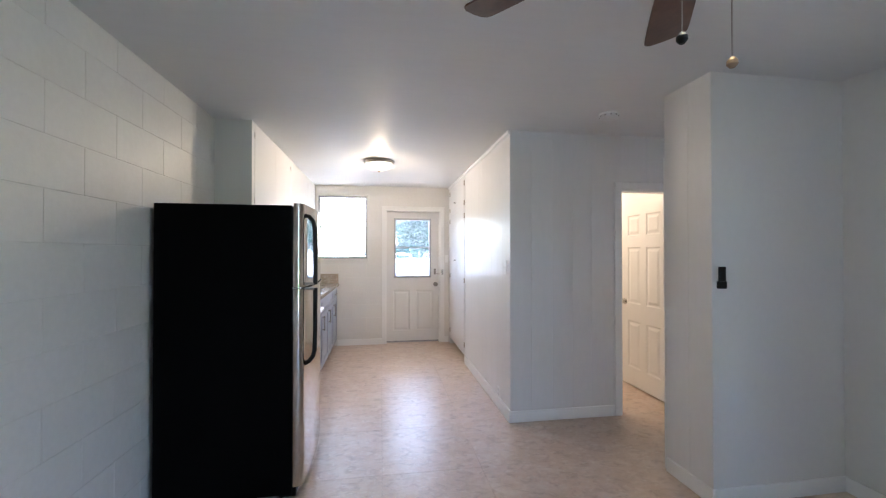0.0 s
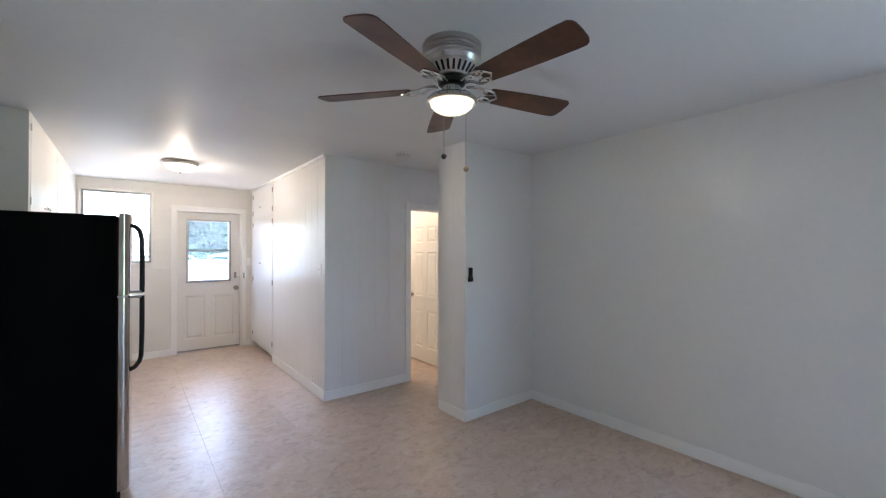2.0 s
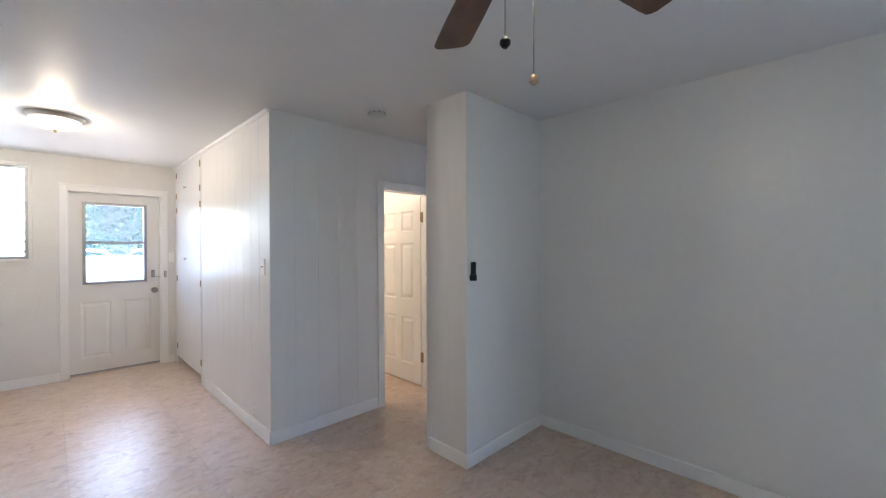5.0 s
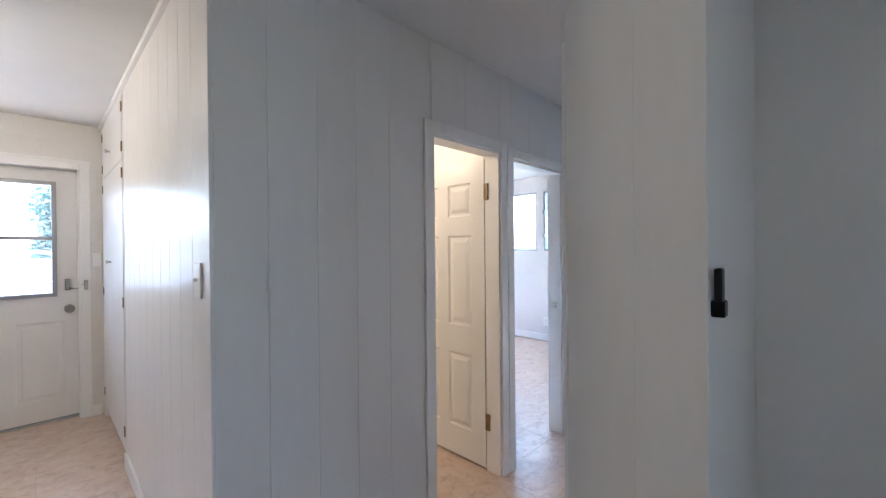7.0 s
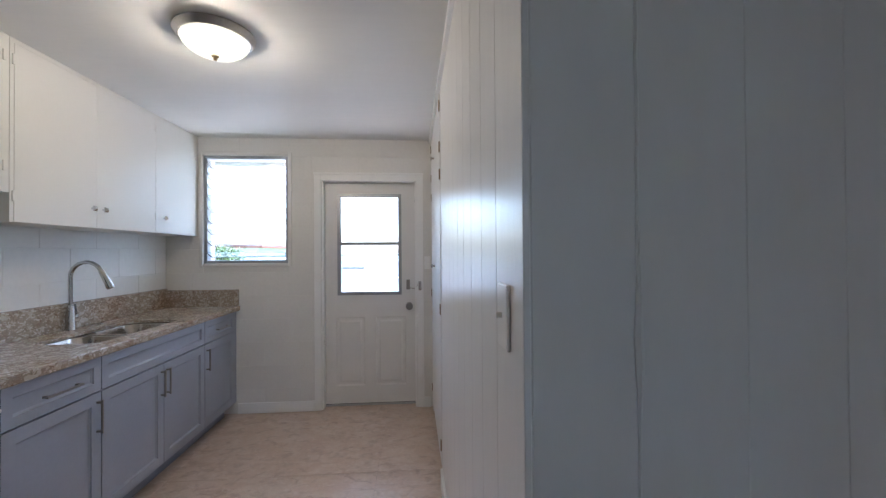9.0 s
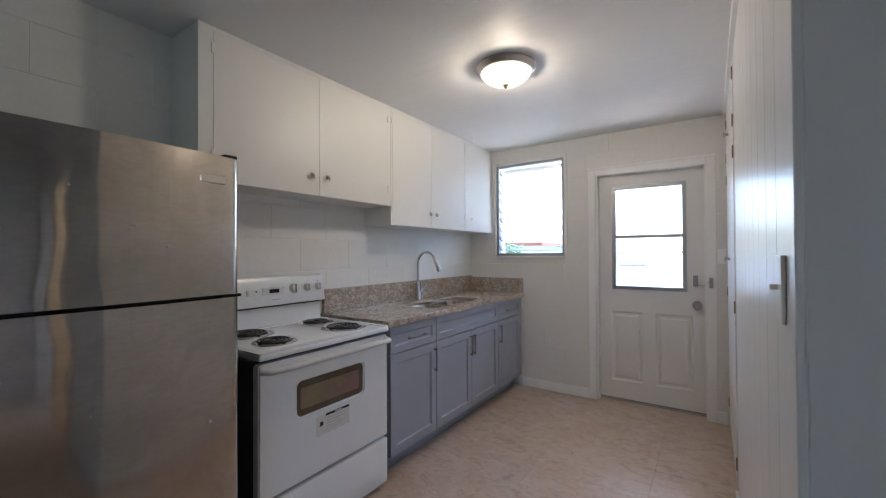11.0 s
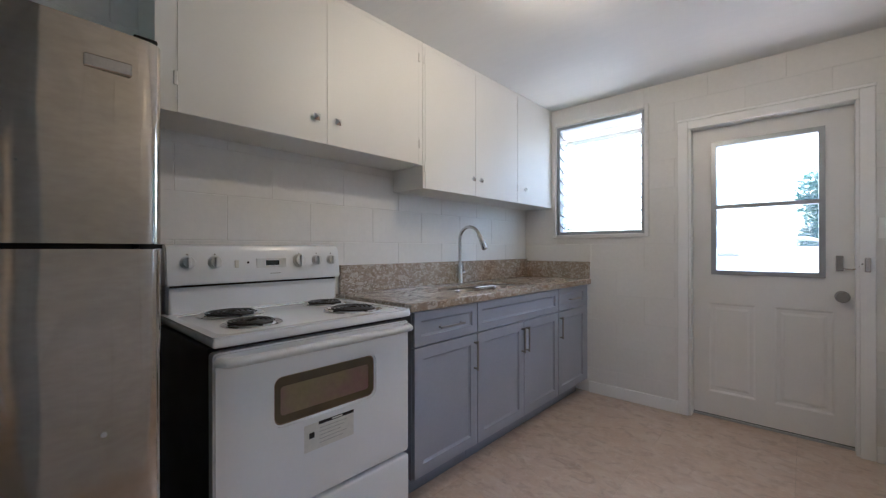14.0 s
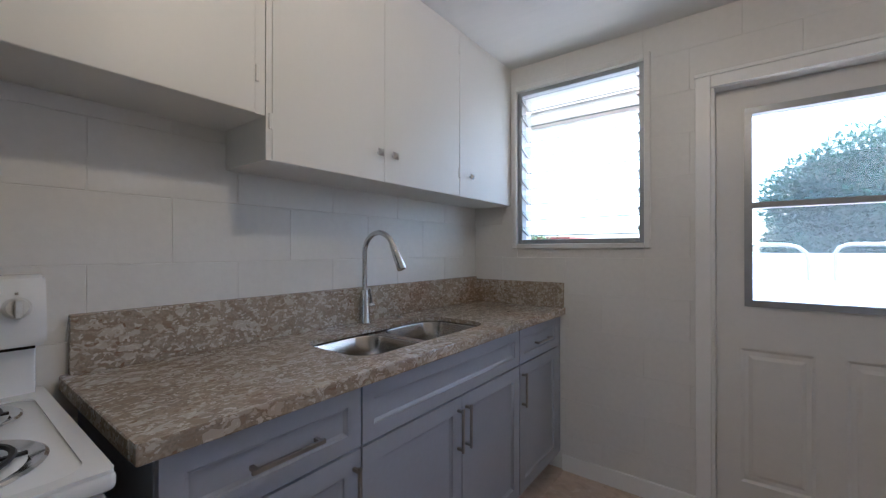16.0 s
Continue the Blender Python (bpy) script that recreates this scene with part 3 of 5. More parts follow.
whole("threshold", one(DOOR_X0, DOOR_X1, BACK + 0.086, BACK + 0.15, -0.003, 0.015, 0.003, 1), ALU, "worn metal door threshold", "threshold", "structure")


# ---- back door with its window ----
def back_door():
    x0, x1, y = DOOR_X0 + 0.0148, DOOR_X1 - 0.0148, BACK + 0.088
    g = (0.098, 0.665, 1.003, 1.912)
    root = thing("door_1", ((x0 + x1) / 2, y, 0), "white panelled back door with a half-height window", "door", kind="structure")
    put = lambda u, v, d: (u, y + d, v)
    panels = [(0.078, 0.336, 0.18, 0.80), (0.432, 0.706, 0.18, 0.80), (*g, "hole")]
    part("leaf", paneled_slab(put, x0, x1, 0.022, 2.0188, panels, 0.042, [(0.012, 0.008), (0.03, 0.008), (0.045, 0.002)]), DOORPAINT, root)
    bm = slab_with_holes([(g[0] - 0.004, g[2] - 0.004), (g[1] + 0.004, g[2] - 0.004), (g[1] + 0.004, g[3] + 0.004), (g[0] - 0.004, g[3] + 0.004)],
                         [[(g[0] + 0.026, g[2] + 0.026), (g[1] - 0.026, g[2] + 0.026), (g[1] - 0.026, 1.452), (g[0] + 0.026, 1.452)], [(g[0] + 0.026, 1.478), (g[1] - 0.026, 1.478), (g[1] - 0.026, g[3] - 0.026), (g[0] + 0.026, g[3] - 0.026)]],
                         lambda u, v: (u, y - 0.014, v), (0, 0.060, 0))
    # dark strip stands in for the shade in the gap below the leaf
    part("door_foot_shade", boxes((x0, x1, y + 0.004, y + 0.030, 0.0165, 0.0225)), SHADOWGAP, root, "dark strip painted as the shaded gap under the door")
    sash = part("window_frame", bm, ALU, root, "dull aluminium window frame")
    for a, b in ((g[2] + 0.024, 1.454), (1.476, g[3] - 0.024)):
        pane = part("pane", boxes((g[0] + 0.024, g[1] - 0.024, y + 0.014, y + 0.018, a, b)), PANE, sash)
        pane.visible_shadow = False
    knob = part("door_knob", turned([(0, -0.012), (0.03, -0.012), (0.032, -0.004), (0.014, 0.0), (0.014, 0.025), (0.026, 0.032), (0.033, 0.046), (0.028, 0.062), (0.0, 0.067)], (0.738, y - 0.010, 0.895), 24, "-y"), DARKNICKEL, root, "round satin nickel knob", True)
    part("door_lock", one(0.712, 0.744, y - 0.028, y + 0.001, 1.045, 1.135, 0.004), DARKNICKEL, root, "metal surface lock")
    part("lock_bar", tube(bmesh.new(), [(0.742, y - 0.02, 1.06), (0.78, y - 0.045, 1.055), (0.80, y - 0.06, 1.065), (0.815, y - 0.10, 1.09)], 0.004, 8), NICKEL, root)
    return root


back_door()
latch = whole("door_catch", one(0.822, 0.846, BACK - 0.036, BACK - 0.0115, 1.045, 1.125, 0.004), NICKEL, "small metal door catch on the casing", "catch")


def jalousie(name, put, u0, u1, v0, v1, n, tilt, label, inward):
    """A louvre window: frame, glass blades held by clips on both sides. put(u, v, depth)."""
    root = thing(name, put((u0 + u1) / 2, v0, 0), label, "window", kind="structure")
    c, w = inward, 0.026
    bm = bmesh.new()
    for a, b, d, e in ((u0, u0 + w, v0, v1), (u1 - w, u1, v0, v1), (u0 + w, u1 - w, v0, v0 + w), (u0 + w, u1 - w, v1 - w, v1)):
        p, q = put(a, d, -0.012), put(b, e, 0.05)
        box(bm, min(p[0], q[0]), max(p[0], q[0]), min(p[1], q[1]), max(p[1], q[1]), p[2], q[2], 0.002)
    part("window_frame", bm, ALU, root, "grey aluminium frame")
    step = (v1 - v0 - 2 * w) / n
    for k in range(n):
        v = v0 + w + step * (k + 0.5)
        bm = bmesh.new()
        h, t = step * 0.56, 0.0028
        ca, sa = math.cos(radians(tilt)), math.sin(radians(tilt))
        vs = []
        for u in (u0 + w + 0.012, u1 - w - 0.012):
            for a, b in ((-h, -t), (h, -t), (h, t), (-h, t)):
                vs.append(bm.verts.new(put(u, v + a * ca - b * sa, 0.02 + a * sa + b * ca)))
        for k4 in range(4):
            bm.faces.new((vs[k4], vs[(k4 + 1) % 4], vs[4 + (k4 + 1) % 4], vs[4 + k4]))
        bm.faces.new(vs[:4])
        bm.faces.new(vs[4:])
        pane = part("pane", bm, LOUVRE, root)
        pane.visible_shadow = False
        bm = bmesh.new()
        vs = []
        for u in (u0 + w + 0.012, u1 - w - 0.012):
            for a, b in ((-h - 0.0015, -t), (-h, -t), (-h, t), (-h - 0.0015, t)):
                vs.append(bm.verts.new(put(u, v + a * ca - b * sa, 0.02 + a * sa + b * ca)))
        for k4 in range(4):
            bm.faces.new((vs[k4], vs[(k4 + 1) % 4], vs[4 + (k4 + 1) % 4], vs[4 + k4]))
        bm.faces.new(vs[:4])
        bm.faces.new(vs[4:])
        part("blade_edge", bm, GLASSEDGE, pane, "dull green ground glass edge")
        for u, reach in ((u0 + w, 0.9), (u1 - w - 0.011, 0.4)):
            bm = bmesh.new()
            vs = []
            for uu in (u, u + 0.011):
                for a, b in ((-h * reach, -0.006), (h * reach, -0.006), (h * reach, 0.006), (-h * reach, 0.006)):
                    vs.append(bm.verts.new(put(uu, v + a * ca - b * sa, 0.02 + a * sa + b * ca)))
            for k4 in range(4):
                bm.faces.new((vs[k4], vs[(k4 + 1) % 4], vs[4 + (k4 + 1) % 4], vs[4 + k4]))
            bm.faces.new(vs[:4])
            bm.faces.new(vs[4:])
            part("clip", bm, ALU, root)
    for v in (v0 + (v1 - v0) * 0.22, v0 + (v1 - v0) * 0.62):
        p, q = put(u1 - 0.018, v, -0.034), put(u1 + 0.006, v + 0.055, -0.010)
        part("crank", box(bmesh.new(), min(p[0], q[0]), max(p[0], q[0]), min(p[1], q[1]), max(p[1], q[1]), p[2], q[2], 0.004, 2), ALU, root, "small metal crank housing")
    return root


jalousie("window_1", lambda u, v, d: (u, BACK + 0.022 + d, v), WIN_X0, WIN_X1, WIN_Z0, WIN_Z1, 9, -66, "louvre window with grey aluminium frame and clear glass blades", 1)
for k, (a, b) in enumerate(BW):
    jalousie("window_%d" % (k + 2), lambda u, v, d: (BED_X + 0.02 + d, u, v), a, b, BZ0, BZ1, 9, -58, "bedroom louvre window with grey aluminium frame", 1)
# raised plaster border of the kitchen window
for a, b, c, d in ((WIN_X0 - 0.03, WIN_X0, WIN_Z0 - 0.03, WIN_Z1 + 0.03), (WIN_X1, WIN_X1 + 0.03, WIN_Z0 - 0.03, WIN_Z1 + 0.03), (WIN_X0, WIN_X1, WIN_Z1, WIN_Z1 + 0.03), (WIN_X0, WIN_X1, WIN_Z0 - 0.03, WIN_Z0)):
    whole("trim", one(a, b, BACK - 0.016, BACK + 0.03, c, d, 0.004, 1), BLOCKPAINT, "white painted window border", "trim", "structure")
# frame of the added living room opening, out of view
front = thing("window_4", (LIVE_X, (LW[0] + LW[1]) / 2, LW[2]), "unseen living room window added to let daylight in, white frame", "window", kind="structure")
mid = (LW[0] + LW[1]) / 2
part("window_frame", slab_with_holes([(LW[0], LW[2]), (LW[1], LW[2]), (LW[1], LW[3]), (LW[0], LW[3])],
                                     [[(p, LW[2] + 0.04), (q, LW[2] + 0.04), (q, LW[3] - 0.04), (p, LW[3] - 0.04)] for p, q in ((LW[0] + 0.04, mid - 0.02), (mid + 0.02, LW[1] - 0.04))],
                                     lambda u, v: (LIVE_X + 0.03, u, v), (0.05, 0, 0)), TRIM, front)

# frame round the added north opening
side = thing("window_5", (4.2, BED_Y, NW[2]), "unseen bedroom window added to let daylight in, white frame", "window", kind="structure")
part("window_frame", slab_with_holes([(NW[0], NW[2]), (NW[1], NW[2]), (NW[1], NW[3]), (NW[0], NW[3])], [[(NW[0] + 0.04, NW[2] + 0.04), (NW[1] - 0.04, NW[2] + 0.04), (NW[1] - 0.04, NW[3] - 0.04), (NW[0] + 0.04, NW[3] - 0.04)]], lambda u, v: (u, BED_Y + 0.03, v), (0, 0.05, 0)), TRIM, side)


# ---- room doors ----
def bath_door():
    """Six-panel leaf standing open along the bathroom side wall, its face towards -x."""
    x, y0, y1, top = 2.464, CORR + 0.106, CORR + 0.106 + 0.70, 1.905
    root = thing("door_2", (x, (y0 + y1) / 2, 0), "white six-panel bathroom door standing open", "door", kind="structure")
    put = lambda u, v, d: (x + d, u, v)
    w = y1 - y0
    c1, c2 = (y0 + 0.105, y0 + 0.305), (y0 + 0.395, y0 + 0.595)
    panels = [(*c, a, b) for c in (c1, c2) for a, b in ((0.20, 0.68), (0.86, 1.44), (1.56, 1.77))]
    part("leaf", paneled_slab(put, y0, y1, 0.015, top, panels, 0.035, [(0.010, 0.008), (0.022, 0.008), (0.045, 0.001)]), DOORPAINT, root)
    knob = part("door_knob", turned([(0, 0), (0.031, 0), (0.032, -0.006), (0.012, -0.011), (0.011, -0.028), (0.022, -0.034), (0.027, -0.046), (0.022, -0.060), (0.0, -0.064)], (x, y1 - 0.06, 0.87), 24, "x"), NICKEL, root, "round satin nickel knob", True)
    for z in (0.30, 1.70):
        part("hinge", boxes((x - 0.008, x + 0.030, y0 - 0.034, y0 - 0.001, z - 0.05, z + 0.05), bevel=0.003), RUSTYLATCH, root, "worn metal hinge")
        part("hinge_pin", turned([(0, -0.048), (0.006, -0.048), (0.006, 0.048), (0, 0.048)], (x - 0.006, y0 - 0.012, z), 10), RUSTYLATCH, root)
    return root


bath_door()
strike = whole("strike_plate", one(D1 - 0.017, D1 - 0.012, CORR + 0.03, CORR + 0.052, 0.915, 0.955, 0.001, 1), NICKEL, "metal strike plate on the bedroom door jamb", "strike plate")

# ---- switches, outlets and small fixtures ----
def switch_plate(place, facing, label, n="light_switch", toggle=True, h=0.118, w=0.072, paint=None):
    paint = paint or TRIM
    root = thing(n, place, label, "switch" if toggle else "outlet")
    x, y, z = place
    if facing == "-x":
        part("plate", one(x - 0.007, x, y - w / 2, y + w / 2, z - h / 2, z + h / 2, 0.003, 2), paint, root)
        if toggle:
            part("toggle", box(bmesh.new(), x - 0.019, x - 0.006, y - 0.004, y + 0.004, z - 0.003, z + 0.007, 0.002), paint, root)
        else:
            for dz in (-0.02, 0.02):
                part("socket", box(bmesh.new(), x - 0.009, x - 0.006, y - 0.016, y + 0.016, z + dz - 0.013, z + dz + 0.013, 0.003), HANDLEW if paint is TRIM else paint, root)
    else:
        part("plate", one(x - w / 2, x + w / 2, y - 0.007, y, z - h / 2, z + h / 2, 0.003, 2), paint, root)
        part("toggle", box(bmesh.new(), x - 0.006, x + 0.006, y - 0.024, y - 0.006, z - 0.004, z + 0.012, 0.002), paint, root)
    return root


switch_plate((RIGHT - 0.0005, 2.862, 1.262), "-x", "white toggle light switch on the plank wall")
switch_plate((RIGHT - 0.0005, 3.05, 0.145), "-x", "white double outlet low on the plank wall", "wall_outlet", False, 0.085, 0.062)
switch_plate((0.903, BACK - 0.0005, 1.29), "-y", "white light switch beside the back door", h=0.115, w=0.055)
switch_plate((BED_X - 0.0005, 4.29, 0.27), "-x", "white outlet on the bedroom wall", "wall_outlet", False)
switch_plate((LIVE_X - 0.0005, 0.17, 0.135), "-x", "white painted outlet above the baseboard", "wall_outlet", False, 0.075, 0.13, PAINT)

holder = thing("remote_control", (1.749, PIL_Y, 1.19), "black remote control in a wall holder", "remote")
part("handset", one(1.730, 1.769, PIL_Y - 0.024, PIL_Y - 0.006, 1.195, 1.308, 0.006, 3), BLACK, holder)
part("cradle", one(1.727, 1.768, PIL_Y - 0.030, PIL_Y, 1.187, 1.228, 0.004, 2), BLACK, holder)

detector = thing("smoke_detector", (1.525, 2.266, CEIL), "round white smoke detector on the ceiling", "smoke detector")
part("base", turned([(0, 0), (0.068, 0), (0.068, -0.012), (0.0, -0.012)], (1.525, 2.266, CEIL - 0.0005), 36), TRIM, detector, smooth=True)
part("cover", turned([(0.064, -0.012), (0.062, -0.030), (0.048, -0.040), (0, -0.042)], (1.525, 2.266, CEIL), 36), HANDLEW, detector, smooth=True)
for k in range(10):
    a = 2 * math.pi * k / 10
    part("vent", lathe(bmesh.new(), [(0, -0.004), (0.005, -0.004), (0.005, 0.004), (0, 0.004)], (1.525 + 0.0625 * math.cos(a), 2.266 + 0.0625 * math.sin(a), CEIL - 0.022), 8), INKGREY, detector)


# ---- pantry doors in the plank wall ----
def pantry():
    x = RIGHT
    root = thing("pantry_cupboard", (x, 5.04, 0), "tall white built-in pantry cupboard with four doors", "cupboard")
    part("surround", slab_with_holes([(4.50, 0.092), (5.60, 0.092), (5.60, 2.362), (4.50, 2.362)], [[(4.530, 0.104), (5.57, 0.104), (5.57, 2.345), (4.530, 2.345)]], lambda u, v: (x - 0.0015, u, v), (0.0025, 0, 0)), PLANK, root)
    for a, b in ((4.5315, 5.0492), (5.0508, 5.5685)):
        for c, d in ((0.106, 1.938), (1.942, 2.343)):
            leaf = part("door", one(x - 0.005, x + 0.001, a, b, c, d, 0.0015, 2), PLANK, root)
            edge = a if a < 5 else b
            for z in ((0.22, 1.035, 1.854) if c < 1 else (2.02, 2.27)):
                part("hinge", boxes((x - 0.010, x - 0.003, edge - 0.012, edge + 0.012, z - 0.032, z + 0.032), bevel=0.002), RUSTYLATCH, leaf, "small worn hinge")
    for z in (1.28, 2.085):
        part("knob", turned([(0, 0), (0.008, 0), (0.007, -0.014), (0.014, -0.02), (0.014, -0.028), (0, -0.031)], (x - 0.005, 5.10, z), 16, "x"), NICKEL, root, "small metal knob", True)


pantry()


# ---- kitchen ----
def shaker(put, u0, u1, v0, v1, thick=0.02, rail=0.055):
    return paneled_slab(put, u0, u1, v0, v1, [(u0 + rail, u1 - rail, v0 + rail, v1 - rail)], thick, [(0.002, 0.006), (0.010, 0.011)])


def bar_pull(parent, a, b, x, label="square satin bar handle"):
    """A square bar handle between two places on the plane x, standing off towards +x."""
    a, b = Vector(a), Vector(b)
    d = (b - a).normalized()
    bm = bmesh.new()
    lo, hi = (min(a[k], b[k]) for k in range(3)), (max(a[k], b[k]) for k in range(3))
    lo, hi = list(lo), list(hi)
    box(bm, x + 0.020, x + 0.029, lo[1] - 0.005, hi[1] + 0.005, lo[2] - 0.005, hi[2] + 0.005, 0.001)
    for p in (a, b):
        q = p + d * (0.006 if p == a else -0.006)
        box(bm, x - 0.001, x + 0.022, q.y - 0.005, q.y + 0.005, q.z - 0.005, q.z + 0.005, 0.001)
    return part("handle", bm, DARKNICKEL, parent, label)


CF = -0.742
put_front = lambda u, v, d: (CF - d, u, v)


def base_unit(y0, y1, doors, label, pull):
    root = thing("base_cabinet", (LEFT, (y0 + y1) / 2, 0), label, "cabinet", "kitchen base cabinets")
    x0, x1, t = LEFT + 0.002, CF - 0.021, 0.018
    part("body", boxes((x0, x1, y0, y0 + t, 0.105, 0.889), (x0, x1, y1 - t, y1, 0.105, 0.889), (x0, x0 + t, y0 + t, y1 - t, 0.105, 0.889), (x0 + t, x1, y0 + t, y1 - t, 0.105, 0.123)), GREYBLUE, root)
    part("toe_kick", boxes((LEFT + 0.01, CF - 0.085, y0, y1, 0.0, 0.105)), TOEKICK, root)
    g = 0.0025
    drawer = part("drawer_front", shaker(put_front, y0 + g, y1 - g, 0.724, 0.884, rail=0.042), GREYBLUE, root)
    if pull:
        c = (y0 + y1) / 2 + 0.012
        bar_pull(drawer, (0, c - 0.085, 0.797), (0, c + 0.085, 0.797), CF)
    for a, b, h in doors:
        leaf = part("door", shaker(put_front, a + g, b - g, 0.115, 0.717), GREYBLUE, root)
        hy = a + 0.026 if h == "a" else b - 0.026
        bar_pull(leaf, (0, hy, 0.528), (0, hy, 0.678), CF)
    return root


base_unit(3.722, 4.195, [(3.722, 4.195, "b")], "grey-blue shaker base cabinet with one drawer", True)
base_unit(4.197, 5.153, [(4.197, 4.680, "b"), (4.680, 5.153, "a")], "grey-blue shaker sink cabinet with two doors", False)
base_unit(5.155, 5.635, [(5.155, 5.635, "a")], "grey-blue shaker base cabinet at the corner", True)
whole("cabinet_filler", one(CF - 0.04, CF - 0.012, 5.637, BACK - 0.001, 0.105, 0.889, 0.001, 1), GREYBLUE, "grey-blue filler strip beside the wall", "filler")

CT, CB, CX = 0.930, 0.891, -0.722
counter = thing("countertop", (LEFT, 4.7, CB), "speckled brown engineered stone countertop", "countertop")
SINK = (-1.160, -0.826, 4.275, 5.012)
bm = slab_with_holes([(LEFT + 0.001, 3.686), (CX - 0.006, 3.686), (CX, 3.692), (CX, BACK - 0.002), (LEFT + 0.001, BACK - 0.002)], [rounded(*SINK, 0.085, 8)], lambda u, v: (u, v, CT - 0.018), (0, 0, 0.018))
slab = part("slab", bm, STONE, counter)
part("front_edge", one(CX - 0.035, CX + 0.0012, 3.685, BACK - 0.002, CB, CT - 0.0005, 0.004, 2), STONE, counter)
part("end_edge", one(LEFT + 0.001, CX - 0.0355, 3.6842, 3.720, CB, CT - 0.0006, 0.002, 1), STONE, counter)
part("side_splash", one(LEFT + 0.001, LEFT + 0.027, 3.702, BACK - 0.022, CT, 1.088, 0.002, 1), STONE, counter)
part("back_splash", one(LEFT + 0.001, -0.730, BACK - 0.022, BACK - 0.001, CT, 1.072, 0.002, 1), STONE, counter)


def sink():
    root = thing("kitchen_sink", (-1.0, 4.64, 0.72), "double-bowl stainless undermount sink", "sink")
    top = CT - 0.0185
    for b in ((SINK[0] - 0.004, SINK[1] + 0.004, SINK[2] - 0.004, 4.612), (SINK[0] - 0.004, SINK[1] + 0.004, 4.652, SINK[3] + 0.004)):
        bm = bmesh.new()
        rings = []
        for inset, z, r in ((0.0, top - 0.006, 0.086), (0.003, top - 0.012, 0.086), (0.008, top - 0.10, 0.085), (0.016, 0.745, 0.085), (0.034, 0.728, 0.075), (0.066, 0.72, 0.05)):
            rings.append([bm.verts.new((u, v, z)) for u, v in rounded(b[0] + inset, b[1] - inset, b[2] + inset, b[3] - inset, r, 7)])
        for p, q in zip(rings, rings[1:]):
            for k in range(len(p)):
                bm.faces.new((p[k], p[(k + 1) % len(p)], q[(k + 1) % len(p)], q[k]))
        bm.faces.new(rings[-1])
        bowl = part("bowl", bm, SINKSTEEL, root, smooth=True)
        part("drain", turned([(0, 0.004), (0.02, 0.003), (0.036, 0.006), (0.043, 0.002), (0.043, 0)], ((b[0] + b[1]) / 2, (b[2] + b[3]) / 2, 0.7205), 24), CHROME, bowl, "chrome drain", True)
    # steel deck round the two bowls, with the narrow divider between them
    holes = [rounded(SINK[0] - 0.0045, SINK[1] + 0.0045, SINK[2] - 0.0045, 4.6125, 0.0865, 7), rounded(SINK[0] - 0.0045, SINK[1] + 0.0045, 4.6515, SINK[3] + 0.0045, 0.0865, 7)]
    part("deck", slab_with_holes(rounded(SINK[0] - 0.03, SINK[1] + 0.03, SINK[2] - 0.03, SINK[3] + 0.03, 0.05, 5), holes, lambda u, v: (u, v, top - 0.008), (0, 0, 0.004)), SINKSTEEL, root)


sink()


def faucet():
    bx, by = -1.272, 4.676
    root = thing("kitchen_faucet", (bx, by, CT), "brushed nickel gooseneck faucet with pull-down head", "faucet")
    part("base", turned([(0, 0), (0.027, 0), (0.027, 0.006), (0.024, 0.012), (0.022, 0.10), (0.018, 0.135), (0.013, 0.15), (0, 0.15)], (bx, by, CT + 0.0005), 28), NICKEL, root, smooth=True)
    pts = [(bx, by, CT + 0.13), (bx, by, 1.25)]
    r = 0.086
    for k in range(1, 14):
        a = radians(180 - 160 * k / 13)
        pts.append((bx + r + r * math.cos(a), by + 0.01 * k / 13, 1.25 + r * math.sin(a)))
    part("spout", tube(bmesh.new(), pts, 0.0115, 14), NICKEL, root, smooth=True)
    e = Vector(pts[-1])
    d = (Vector(pts[-1]) - Vector(pts[-2])).normalized()
    part("spray_head", tube(bmesh.new(), [e - d * 0.005, e + d * 0.004, e + d * 0.02, e + d * 0.108, e + d * 0.114], 0.014, 18, [0.012, 0.0145, 0.015, 0.0205, 0.018]), NICKEL, root, smooth=True)
    bm = tube(bmesh.new(), [(bx, by, CT + 0.075), (bx, by + 0.05, CT + 0.078)], 0.013, 14)
    tube(bm, [(bx, by + 0.043, CT + 0.078), (bx + 0.002, by + 0.036, CT + 0.12), (bx + 0.004, by + 0.028, CT + 0.155)], 0.006, 10)
    part("lever", bm, NICKEL, root, smooth=True)


faucet()
hole_cap = whole("sink_hole_cover", turned([(0, 0), (0.020, 0), (0.019, 0.004), (0, 0.006)], (-1.262, 4.90, CT), 20), NICKEL, "small round metal sink hole cover", "cover", smooth=True)


def square_knob(parent, y, z, x):
    bm = lathe(bmesh.new(), [(0, 0), (0.006, 0), (0.005, 0.012), (0.005, 0.016)], (x, y, z), 10, "x")
    rings = [[bm.verts.new((x + d, y + p * w, z + q * w)) for p, q in ((-1, -1), (1, -1), (1, 1), (-1, 1))] for d, w in ((0.012, 0.008), (0.018, 0.0145), (0.021, 0.0145), (0.032, 0.002))]
    for lo, hi in zip(rings, rings[1:]):
        for k in range(4):
            bm.faces.new((lo[k], lo[(k + 1) % 4], hi[(k + 1) % 4], hi[k]))
    bm.faces.new(rings[0])
    bm.faces.new(rings[-1])
    return part("knob", bm, CHROME, parent, "square polished metal knob")


UX = -1.072


